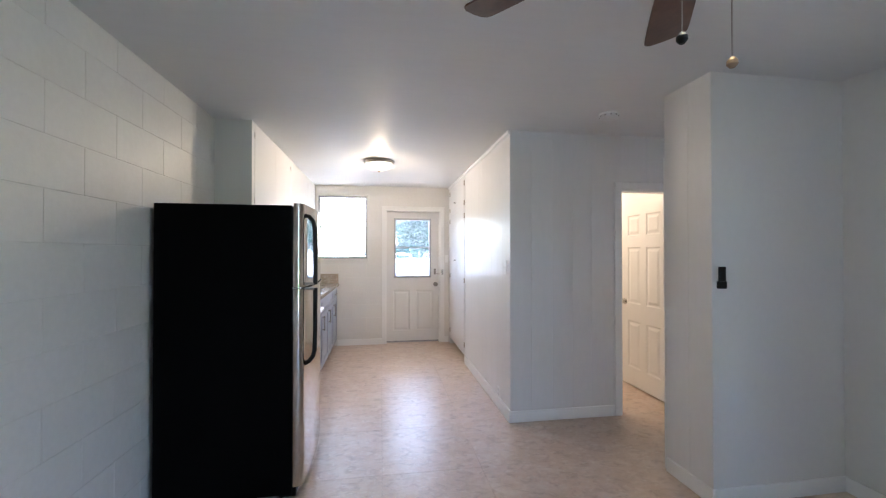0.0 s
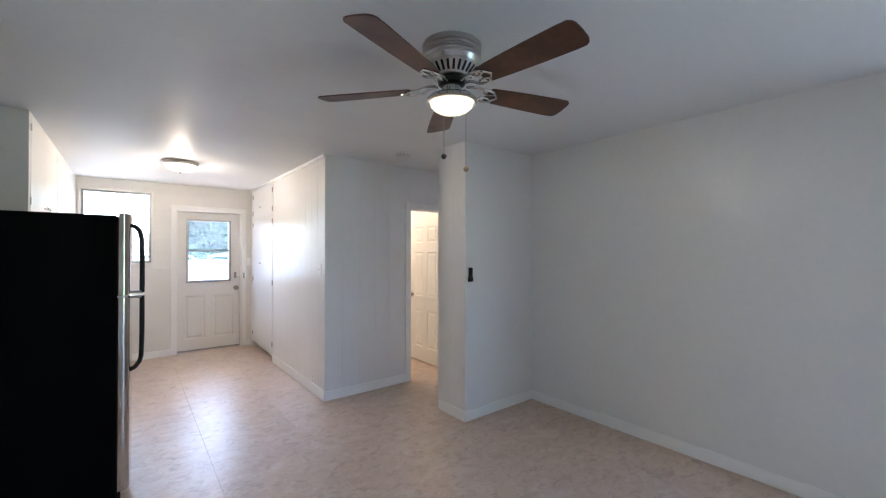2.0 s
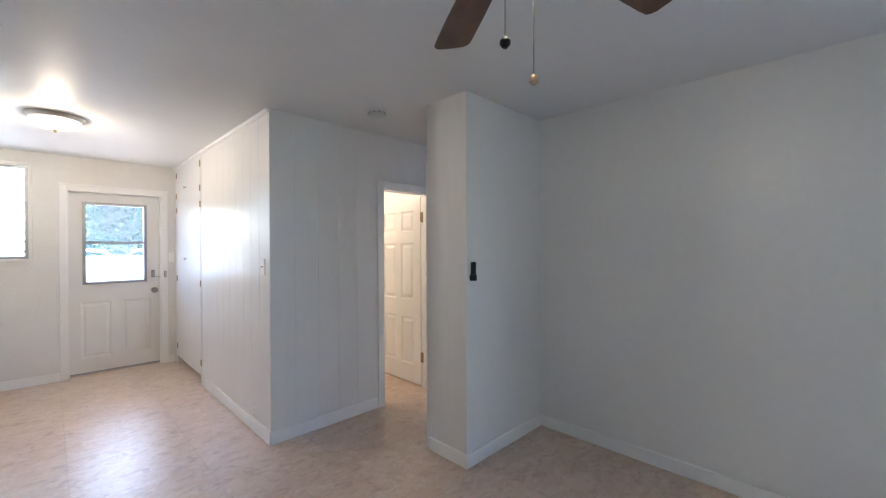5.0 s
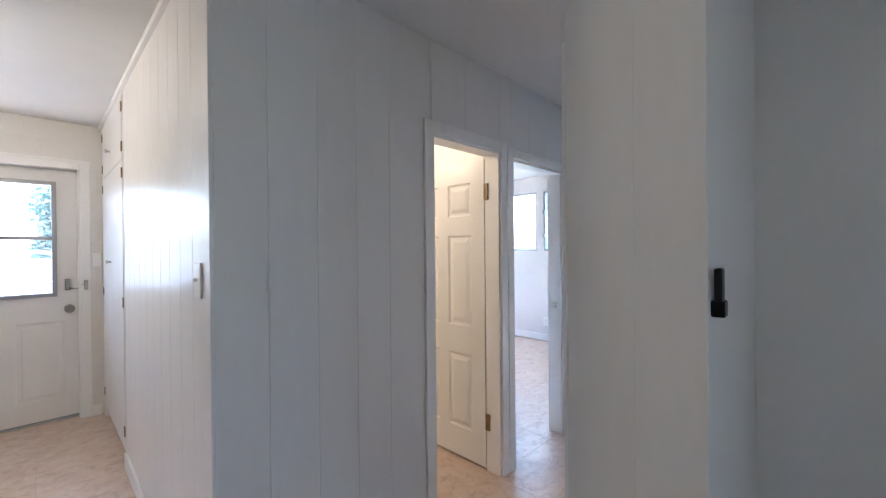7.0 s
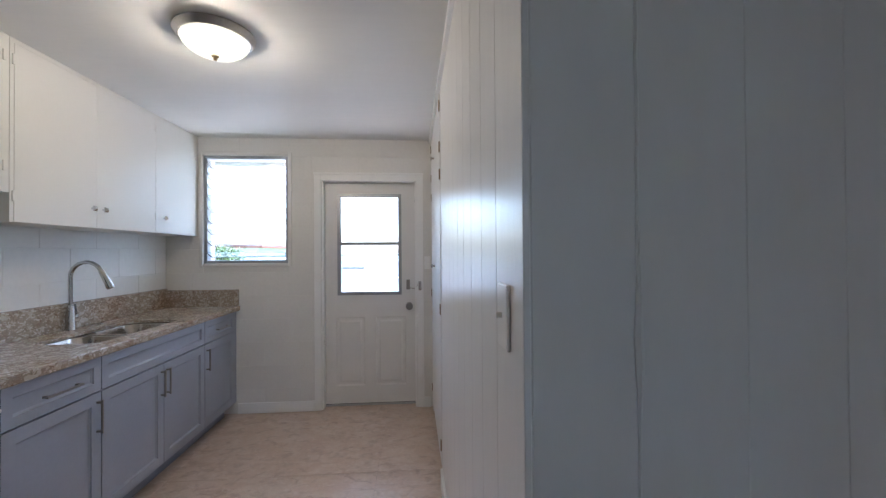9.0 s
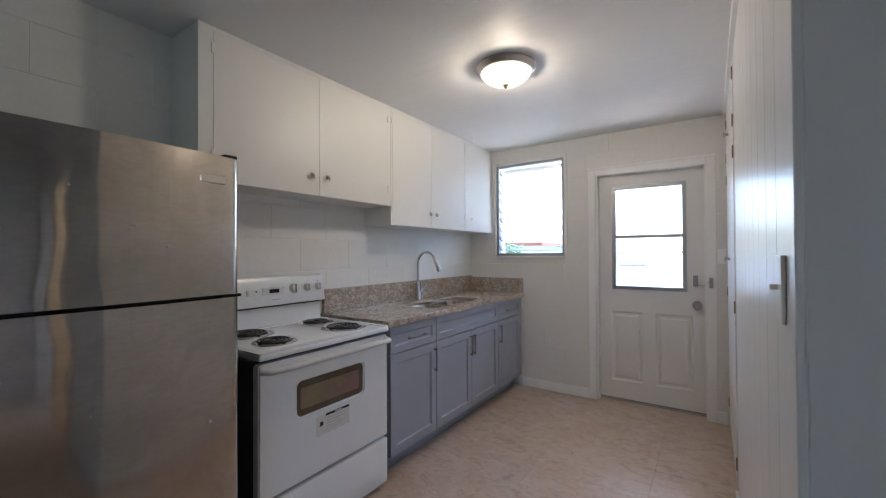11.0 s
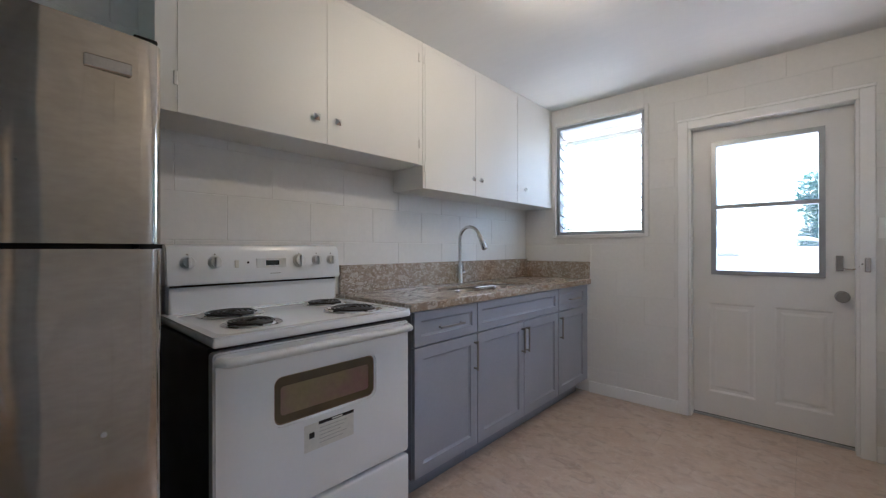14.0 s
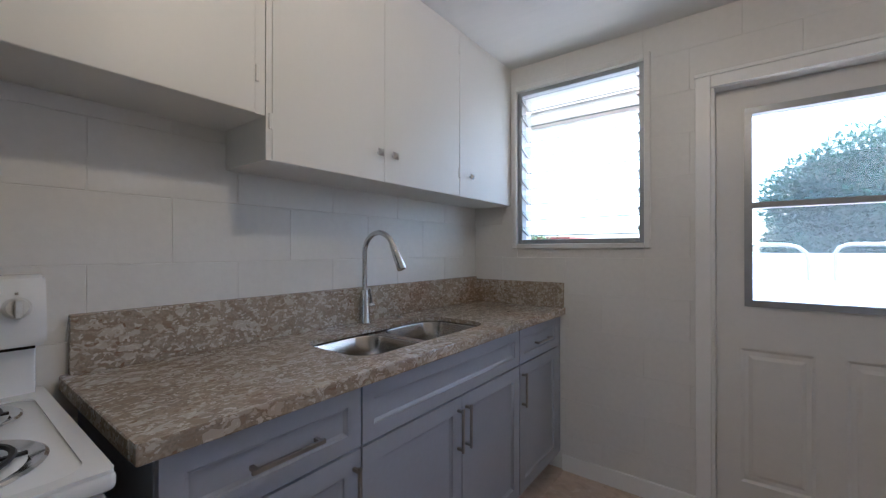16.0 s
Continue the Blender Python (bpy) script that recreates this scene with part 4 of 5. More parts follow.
def upper_unit(y0, y1, z0, leaves, knobs, hinges, label):
    root = thing("wall_cabinet", (LEFT, (y0 + y1) / 2, z0), label, "cabinet", "kitchen wall cabinets")
    part("body", boxes((LEFT + 0.001, UX - 0.002, y0, y1, z0, CEIL - 0.001)), CABWHITE, root)
    bm = slab_with_holes([(y0, z0), (y1, z0), (y1, CEIL - 0.001), (y0, CEIL - 0.001)], [[(a - 0.0012, z0 + 0.0006), (b + 0.0012, z0 + 0.0006), (b + 0.0012, CEIL - 0.0222), (a - 0.0012, CEIL - 0.0222)] for a, b in leaves], lambda u, v: (UX - 0.002, u, v), (0.004, 0, 0))
    part("face_frame", bm, CABWHITE, root)
    made = [part("door", one(UX - 0.001, UX + 0.004, a, b, z0 + 0.0010, CEIL - 0.0235, 0.0012, 1), CABWHITE, root) for a, b in leaves]
    for k, y in knobs:
        square_knob(made[k], y, z0 + 0.112, UX + 0.003)
    for k, y in hinges:
        for z in (z0 + 0.12, CEIL - 0.10):
            part("hinge", one(UX + 0.002, UX + 0.010, y - 0.006, y + 0.006, z - 0.025, z + 0.025, 0.002, 1), CABWHITE, made[k], "painted hinge")
    return root


upper_unit(2.808, 4.098, 1.668, [(2.874, 3.472), (3.474, 4.066)], [(0, 3.412), (1, 3.522)], [(0, 2.868), (1, 4.072)], "white painted wall cabinet with two doors above the stove")
upper_unit(4.101, BACK - 0.001, 1.535, [(4.121, 4.601), (4.603, 5.132), (5.136, 5.640)], [(0, 4.565), (1, 4.648), (2, 5.225)], [(0, 4.114), (1, 5.130), (2, 5.1335)], "white painted wall cabinet with three doors above the sink")


def stove():
    y0, y1, xf, xb = 2.870, 3.654, -0.700, -1.318
    root = thing("electric_stove", (-1.0, (y0 + y1) / 2, 0), "white freestanding electric coil stove", "stove")
    c = (y0 + y1) / 2
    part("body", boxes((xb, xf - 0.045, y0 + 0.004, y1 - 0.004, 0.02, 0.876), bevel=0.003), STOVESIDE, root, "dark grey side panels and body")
    # cooktop with raised rim
    bm = one(xb, xf + 0.012, y0, y1, 0.884, 0.914, 0.010, 3)
    top = part("cooktop", bm, APPL, root, smooth=True)
    part("cooktop_rim", slab_with_holes(rounded(xb, xf + 0.010, y0 + 0.002, y1 - 0.002, 0.012, 3), [rounded(xb + 0.09, xf - 0.018, y0 + 0.03, y1 - 0.03, 0.04, 5)], lambda u, v: (u, v, 0.912), (0, 0, 0.006)), APPL, top, smooth=True)
    for bx, by, r in ((-1.125, 3.075, 0.098), (-0.862, 3.050, 0.080), (-1.130, 3.498, 0.080), (-0.868, 3.478, 0.098)):
        burner = part("drip_pan", turned([(r * 0.2, 0.908), (r * 0.9, 0.911), (r * 1.08, 0.9165), (r * 1.21, 0.9205), (r * 1.26, 0.917), (r * 1.24, 0.9145)], (bx, by, 0), 40), CHROME, root, "chrome drip pan", True)
        pts = [((bx + (0.018 + (r - 0.018) * t / 95) * math.cos(t * 0.27)), by + (0.018 + (r - 0.018) * t / 95) * math.sin(t * 0.27), 0.9255) for t in range(96)]
        part("coil", tube(bmesh.new(), pts, 0.0054, 6, flat=0.8), COIL, burner, "black coil element", True)
        part("coil_support", boxes(*((bx - (r if k == 0 else 0.004), bx + (r if k == 0 else 0.004), by - (0.004 if k == 0 else r), by + (0.004 if k == 0 else r), 0.9165, 0.9212) for k in range(2))), COIL, burner)
    # upright back with the control panel
    part("riser", one(xb, xb + 0.055, y0 + 0.02, y1 - 0.02, 0.910, 1.034, 0.004, 2), APPL, root)
    part("riser_gap", boxes((xb + 0.01, xb + 0.060, y0 + 0.022, y1 - 0.022, 1.024, 1.033)), BLACK, root)
    bm = bmesh.new()
    prof = [(xb, 1.034), (xb + 0.080, 1.034), (xb + 0.084, 1.042), (xb + 0.067, 1.169), (xb + 0.055, 1.191), (xb + 0.036, 1.199), (xb, 1.199)]
    ends = [[bm.verts.new((px, y, pz)) for px, pz in prof] for y in (y0 + 0.004, y1 - 0.004)]
    for k in range(len(prof)):
        q = (k + 1) % len(prof)
        bm.faces.new((ends[0][k], ends[0][q], ends[1][q], ends[1][k]))
    bm.faces.new(ends[0])
    bm.faces.new(ends[1])
    bmesh.ops.bevel(bm, geom=[e for e in bm.edges if abs(e.verts[0].co.y - e.verts[1].co.y) < 1e-6], offset=0.006, segments=2, affect="EDGES")
    panel = part("control_panel", bm, APPL, root, smooth=True)
    slope = Matrix.Rotation(radians(90 - 7.4), 4, "Y")
    px = lambda z: xb + 0.084 - 0.016 * (z - 1.042) / 0.123
    for y, r in ((2.951, 0.024), (3.051, 0.024), (3.426, 0.029), (3.518, 0.023), (3.600, 0.022)):
        z = 1.124
        bm = lathe(bmesh.new(), [(0, 0), (r * 1.15, 0), (r * 1.15, 0.004), (r * 0.95, 0.008), (r * 0.85, 0.020), (0, 0.022)], (px(z), y, z), 24, "x", slope)
        box(bm, px(z) + 0.014, px(z) + 0.034, y - 0.006, y + 0.006, z - r * 0.9, z + r * 0.9, 0.003, 2)
        part("knob", bm, HANDLEW, panel, "white control knob", True)
        part("knob_mark", boxes((px(1.157), px(1.157) + 0.0015, y - 0.003, y + 0.003, 1.154, 1.160)), INKGREY, panel)
    part("clock_panel", one(px(1.12) - 0.004, px(1.12) + 0.0035, 3.220, 3.360, 1.092, 1.138, 0.002, 1), HANDLEW, panel)
    part("clock_display", boxes((px(1.125) - 0.003, px(1.125) + 0.0048, 3.262, 3.324, 1.105, 1.127)), DISPLAY, panel, "dark clock display")
    part("rocker", one(px(1.115) - 0.003, px(1.115) + 0.006, 3.128, 3.144, 1.098, 1.130, 0.002, 1), PAPER, panel)
    part("pilot_lamp", turned([(0, 0), (0.005, 0), (0.004, 0.003), (0, 0.004)], (px(1.12), 3.185, 1.12), 12, "x"), BLACK, panel)
    part("maker_mark", boxes((px(1.068), px(1.068) + 0.001, 3.28, 3.33, 1.066, 1.069)), INKGREY, panel)
    # oven door
    win = (3.058, 3.466, 0.590, 0.752)
    bm = slab_with_holes(rounded(y0 + 0.004, y1 - 0.004, 0.300, 0.868, 0.014, 4), [rounded(*win, 0.028, 6)], lambda u, v: (xf - 0.040, u, v), (0.040, 0, 0))
    bmesh.ops.bevel(bm, geom=[e for e in bm.edges if len(e.link_faces) == 2 and e.calc_face_angle(0) > 1.2 and e.verts[0].co.x > xf - 0.005 and e.verts[1].co.x > xf - 0.005], offset=0.006, segments=2, affect="EDGES")
    door = part("oven_door", bm, APPL, root, smooth=True)
    part("oven_window", boxes((xf - 0.034, xf - 0.010, win[0] - 0.01, win[1] + 0.01, win[2] - 0.01, win[3] + 0.01)), OVENGLASS, door, "oven window with yellow and red reflections put into its colour")
    inner = slab_with_holes(rounded(win[0] + 0.004, win[1] - 0.004, win[2] + 0.004, win[3] - 0.004, 0.026, 5), [rounded(win[0] + 0.022, win[1] - 0.026, win[2] + 0.030, win[3] - 0.034, 0.012, 4)], lambda u, v: (xf - 0.0098, u, v), (0.0015, 0, 0))
    part("oven_window_border", inner, OVENBORDER, door, "darker printed window border")
    pts = [(xf + 0.004, y0 + 0.018, 0.838), (xf + 0.034, y0 + 0.034, 0.838), (xf + 0.040, y0 + 0.07, 0.838), (xf + 0.044, c, 0.838), (xf + 0.040, y1 - 0.07, 0.838), (xf + 0.034, y1 - 0.034, 0.838), (xf + 0.004, y1 - 0.018, 0.838)]
    part("oven_handle", tube(bmesh.new(), [(a, b, c + 0.004) for a, b, c in pts], 0.019, 14, flat=0.8), HANDLEW, door, "white moulded bar handle", True)
    label = part("sticker", boxes((xf + 0.0002, xf + 0.0012, 3.160, 3.362, 0.468, 0.562)), PAPER, door, "pale paper warning sticker")
    part("sticker_band", boxes((xf + 0.0012, xf + 0.0020, 3.215, 3.362, 0.552, 0.563)), BLACK, label)
    part("sticker_word", boxes((xf + 0.0020, xf + 0.0024, 3.268, 3.312, 0.555, 0.560)), PAPER, label)
    for k in range(5):
        part("sticker_line", boxes((xf + 0.0012, xf + 0.0016, 3.218, 3.330 - 0.012 * (k % 3), 0.538 - 0.013 * k, 0.5395 - 0.013 * k)), INKGREY, label)
    part("sticker_sign", boxes((xf + 0.0012, xf + 0.0016, 3.178, 3.198, 0.512, 0.532)), BLACK, label)
    part("storage_drawer", one(xf - 0.045, xf + 0.002, y0 + 0.004, y1 - 0.004, 0.035, 0.284, 0.010, 3), APPL, root, smooth=True)
    part("base_strip", boxes((xb + 0.02, xf - 0.05, y0 + 0.03, y1 - 0.03, 0.0, 0.03)), BLACK, root)
    return root


# yellow and reddish base colours imitate reflections on the glass
OVENGLASS = mat("oven_window_glass", (0.27, 0.225, 0.10), 0.10, var=0.25, scale=5, grain=0.05, bump=0, coat=0.8, tint=(0.25, 0.13, 0.13))
OVENBORDER = mat("oven_window_print", (0.12, 0.09, 0.052), 0.12, var=0.15, scale=6, bump=0, coat=0.5)
stove()


def fridge():
    """Built with its front towards local +x, near corner of the front at y = 0."""
    root = thing("refrigerator", (-0.535, 1.955, 0), "top-freezer refrigerator, smudged stainless doors, black sides", "refrigerator", turn=1.0)
    w, h, edge = 0.768, 1.663, 0.042

    def swell(y):
        """How far the bowed door face stands out at y."""
        u = (y - edge) / (w - 2 * edge)
        return 0.064 * u * (1 - u)

    def add(name, bm, m, parent=root, label="", smooth=False):
        return part(name, bm, m, parent, label, smooth, True)
    add("cabinet", one(-0.765, -0.062, 0.004, w - 0.004, 0.03, h - 0.012, 0.006, 2), FRIDGESIDE, root, "black textured side panels")
    add("gasket", boxes((-0.062, -0.052, 0.014, w - 0.014, 0.06, h - 0.02)), BLACK)
    for name, a, b in (("freezer_door", 1.190, h), ("fridge_door", 0.075, 1.178)):
        bm = bmesh.new()
        # softly rounded vertical edges and a slightly bowed face
        prof = [(-0.054, 0.0)] + [(edge * (math.sin(radians(k * 11.25)) - 1), edge * (1 - math.cos(radians(k * 11.25)))) for k in range(8)]
        bow = [(swell(y), y) for y in (edge + (w - 2 * edge) * k / 40 for k in range(41))]
        prof = prof + bow + [(x, w - y) for x, y in reversed(prof)]
        lo, hi = [bm.verts.new((x, y, a)) for x, y in prof], [bm.verts.new((x, y, b)) for x, y in prof]
        for k in range(len(prof)):
            q = (k + 1) % len(prof)
            bm.faces.new((lo[k], lo[q], hi[q], hi[k]))
        bm.faces.new(lo)
        bm.faces.new(hi)
        door = add(name, bm, STEEL, root, "smudged stainless steel door", True)
        if name == "freezer_door":
            pts = [(-0.002, 0.064, 1.60), (0.022, 0.064, 1.592), (0.044, 0.064, 1.565), (0.053, 0.064, 1.52), (0.056, 0.064, 1.40), (0.056, 0.064, 1.20)]
        else:
            pts = [(0.056, 0.064, 1.18), (0.056, 0.064, 0.95), (0.053, 0.064, 0.82), (0.044, 0.064, 0.785), (0.022, 0.064, 0.757), (-0.002, 0.064, 0.746)]
        add("handle", tube(bmesh.new(), pts, 0.017, 12, flat=0.75), BLACK, door, "black curved handle", True)
        add("handle_mount", one(-0.002, 0.058, 0.048, 0.080, *((1.198, 1.212) if name == "freezer_door" else (1.168, 1.182)), 0.003, 1), DOORSIDE, door, "grey handle bracket")
    add("badge", one(0.002, 0.0120, 0.622, 0.704, 1.566, 1.594, 0.002, 1), NICKEL, root, "small metal badge")
    add("hinge_cover", one(-0.075, -0.012, w - 0.058, w - 0.010, h, h + 0.014, 0.005, 2), BLACK, root)
    add("middle_hinge", boxes((-0.055, 0.004, w - 0.05, w - 0.006, 1.179, 1.189)), BLACK)
    add("centre_stop", one(-0.06, -0.012, 0.0, 0.012, 1.178, 1.190, 0.002, 1), CHROME, root, "bright metal door stop")
    add("toe_grille", one(-0.10, -0.04, 0.02, w - 0.02, 0.012, 0.068, 0.004, 1), BLACK)
    for y in (0.06, w - 0.06):
        for x in (-0.12, -0.68):
            add("foot", turned([(0, 0), (0.02, 0), (0.02, 0.012), (0.012, 0.035), (0, 0.035)], (x, y, 0), 14), BLACK)
    for y, z, r in ((0.655, 0.775, 0.006), (0.44, 1.41, 0.003), (0.525, 1.35, 0.0025), (0.30, 1.51, 0.003), (0.36, 0.95, 0.0025), (0.345, 0.90, 0.0025), (0.365, 0.86, 0.003)):
        add("dent", turned([(0, 0.0022), (r, 0.0016), (r, -0.002)], (swell(y), y, z), 10, "x"), INKGREY, root, "tiny dark fleck")


fridge()


# ---- ceiling lights and the fan ----
def dome_light():
    x, y = -0.126, 4.026
    root = thing("ceiling_light", (x, y, CEIL), "flush dome light with frosted glass and nickel rim", "lamp")
    part("pan", turned([(0, 0), (0.168, 0), (0.170, -0.008), (0.162, -0.020), (0.157, -0.026), (0.151, -0.034), (0.143, -0.034), (0.143, -0.01), (0, -0.01)], (x, y, CEIL - 0.0005), 56), HOUSING, root, smooth=True)
    prof = [(0.143 * math.cos(radians(a)), -0.028 - 0.075 * math.sin(radians(a))) for a in range(0, 91, 9)]
    bowl = part("glass_bowl", turned(prof[:-1] + [(0, -0.103)], (x, y, CEIL), 56), BOWLK, root, "glowing frosted glass bowl", True)
    bowl.visible_shadow = False
    part("finial", turned([(0, 0.004), (0.016, 0.002), (0.016, -0.004), (0.008, -0.008), (0.010, -0.014), (0.005, -0.020), (0, -0.022)], (x, y, CEIL - 0.103), 20), BRASS, root, smooth=True)


dome_light()


def ceiling_fan():
    x, y, zb = 0.622, 0.435, 2.195
    root = thing("ceiling_fan", (x, y, CEIL), "flush ceiling fan with five walnut blades and lit bowl", "fan")
    prof = [(0, 0), (0.132, 0), (0.136, -0.005), (0.136, -0.026)]
    for z in (-0.026, -0.041, -0.056):
        prof += [(0.136, z), (0.131, z - 0.003), (0.131, z - 0.006), (0.136, z - 0.009)]
    prof += [(0.135, -0.078), (0.130, -0.084), (0.127, -0.098), (0.122, -0.104), (0.080, -0.150), (0, -0.151)]
    motor = part("motor_housing", turned(prof, (x, y, CEIL - 0.0005), 56), HOUSING, root, "brushed nickel motor housing", True)
    for k in range(26):
        bm = box(bmesh.new(), -0.022, 0.022, -0.0055, 0.0055, -0.0015, 0.0015)
        bm.transform(Matrix.Translation((x, y, CEIL - 0.1275)) @ Matrix.Rotation(2 * math.pi * k / 26, 4, "Z") @ Matrix.Translation((0.1015, 0, 0)) @ Matrix.Rotation(radians(-47.6), 4, "Y"))
        part("vent_slot", bm, BLACK, motor)
    part("rotor", turned([(0, -0.150), (0.062, -0.151), (0.066, -0.160), (0.062, -0.178), (0.048, -0.188), (0, -0.188)], (x, y, CEIL), 40), BLACK, root, "dark rotor", True)
    for k in range(5):
        turn = Matrix.Translation((x, y, zb)) @ Matrix.Rotation(radians(58 + 72 * k), 4, "Z")
        tilt = turn @ Matrix.Rotation(radians(-12), 4, "X")
        pts = [(0.20, -0.052), (0.30, -0.060), (0.45, -0.068), (0.60, -0.073), (0.642, -0.072), (0.656, -0.062), (0.664, -0.045), (0.667, 0.0), (0.664, 0.045), (0.656, 0.062), (0.642, 0.072), (0.60, 0.073), (0.45, 0.068), (0.30, 0.060), (0.20, 0.052), (0.188, 0.03), (0.188, -0.03)]
        bm = slab_with_holes(pts, [], lambda u, v: (u, v, -0.003), (0, 0, 0.006))
        bm.transform(tilt @ Matrix.Diagonal((0.975, 1, 1, 1)))
        blade = part("blade", bm, WALNUT, root, "dark walnut fan blade")
        # decorative bracket: two curled arms and a plate
        bm = bmesh.new()
        for s in (-1, 1):
            tube(bm, [(0.070, s * 0.012, 0.012), (0.105, s * 0.022, 0.012), (0.140, s * 0.040, -0.002), (0.175, s * 0.046, -0.008), (0.205, s * 0.038, -0.008), (0.222, s * 0.022, -0.008)], 0.006, 8)
            tube(bm, [(0.150, s * 0.040, -0.006), (0.158, s * 0.018, -0.007), (0.185, s * 0.012, -0.008), (0.215, s * 0.024, -0.008)], 0.005, 8)
        tube(bm, [(0.222, 0.022, -0.008), (0.240, 0.0, -0.008), (0.222, -0.022, -0.008)], 0.006, 8)
        lathe(bm, [(0, -0.005), (0.008, -0.005), (0.008, 0.0), (0, 0.0)], (0.212, 0.030, -0.010), 10)
        lathe(bm, [(0, -0.005), (0.008, -0.005), (0.008, 0.0), (0, 0.0)], (0.212, -0.030, -0.010), 10)
        bm.transform(tilt)
        part("blade_arm", bm, NICKEL, blade, "scrolled nickel blade bracket", True)
    part("neck", turned([(0, -0.186), (0.044, -0.188), (0.048, -0.215), (0.052, -0.236), (0, -0.236)], (x, y, CEIL), 36), NICKEL, root, smooth=True)
    part("lamp_pan", turned([(0, -0.228), (0.06, -0.230), (0.105, -0.240), (0.116, -0.252), (0.118, -0.262), (0.110, -0.268), (0.100, -0.262), (0, -0.250)], (x, y, CEIL), 48), NICKEL, root, smooth=True)
    prof = [(0.100 * math.cos(radians(a)), -0.262 - 0.052 * math.sin(radians(a))) for a in range(0, 91, 9)]
    bowl = part("glass_bowl", turned(prof[:-1] + [(0, -0.314)], (x, y, CEIL), 48), BOWLF, root, "glowing frosted glass bowl", True)
    bowl.visible_shadow = False
    for cx, cy, z0, z1, m in ((0.580, 0.440, 2.125, 1.888, BLACK), (0.730, 0.458, 2.125, 1.852, RUSTYLATCH)):
        bm = bmesh.new()
        n = int((z0 - z1) / 0.006)
        for k in range(n):
            box(bm, cx - 0.0014, cx + 0.0014, cy - 0.0014, cy + 0.0014, z0 - 0.006 * k - 0.0045, z0 - 0.006 * k)
        chain = part("pull_chain", bm, NICKEL, root, "beaded pull chain")
        part("chain_knob", turned([(0, 0.014), (0.006, 0.013), (0.0125, 0.004), (0.0125, -0.004), (0.006, -0.012), (0, -0.013)], (cx, cy, z1 - 0.012), 18), m, chain, "small round pull knob", True)


ceiling_fan()

# ---- outside ----
whole("ground", boxes((-600, 600, -600, 600, -0.6, -0.13)), GROUNDM, "open ground outside", "ground", "structure")
# strip outside the living room opening is added to bounce light in
whole("pavement", boxes((-9, 14, 6.305, 13.5, -0.125, -0.03), (5.845, 14, -4, 6.305, -0.125, -0.03), (-6, 6, -9, REAR - 0.105, -0.125, -0.03), (LIVE_X + 0.105, 5.845, REAR - 0.105, -0.705, -0.125, -0.03), (-9, 2.5, 5.905, 6.305, -0.125, -0.03)), CONCRETE, "sunlit pale concrete yard, with unseen strips added to bounce light indoors", "pavement", "structure")
whole("wall_yard", boxes((-9, 14, 11.6, 11.8, -0.03, 1.215)), STUCCO, "low white stucco yard wall", "wall", "structure")
whole("wall_kerb", boxes((-9, 14, 11.0, 11.16, -0.03, 0.83)), STUCCO, "low white retaining kerb", "kerb", "structure")
for x0, x1 in ((-3.2, -1.3), (-1.0, 0.83), (1.1, 3.0)):
    rail = thing("pipe_rail", ((x0 + x1) / 2, 11.08, 0.83), "grey galvanised bent pipe handrail", "handrail", "yard handrails")
    pts = [(x0, 11.08, 0.82), (x0, 11.08, 1.22), (x0 + 0.04, 11.08, 1.30), (x0 + 0.12, 11.08, 1.34), (x1 - 0.25, 11.08, 1.34), (x1 - 0.12, 11.08, 1.31), (x1 - 0.04, 11.08, 1.24), (x1, 11.08, 1.12), (x1, 11.08, 0.82)]
    part("pipe", tube(bmesh.new(), pts, 0.026, 10), ALU, rail, smooth=True)
bin_box = thing("storage_box", (-0.42, 10.4, -0.03), "pale grey yard storage box", "box")
part("body", one(-0.62, -0.22, 10.2, 10.6, -0.03, 1.06, 0.02, 2), STUCCO, bin_box)
part("lid", one(-0.65, -0.19, 10.17, 10.63, 1.06, 1.12, 0.02, 2), CONCRETE, bin_box)
# eave over the back door
whole("roof_eave", boxes((-4, 2.45, 5.905, 7.35, 2.50, 2.56)), STUCCO, "pale painted eave soffit", "eave", "structure")
for y in (6.72, 7.12):
    whole("beam", one(-4, 2.45, y, y + 0.05, 2.45, 2.50, 0.004, 1), WEATHERED, "weathered grey eave batten", "beam", "structure")


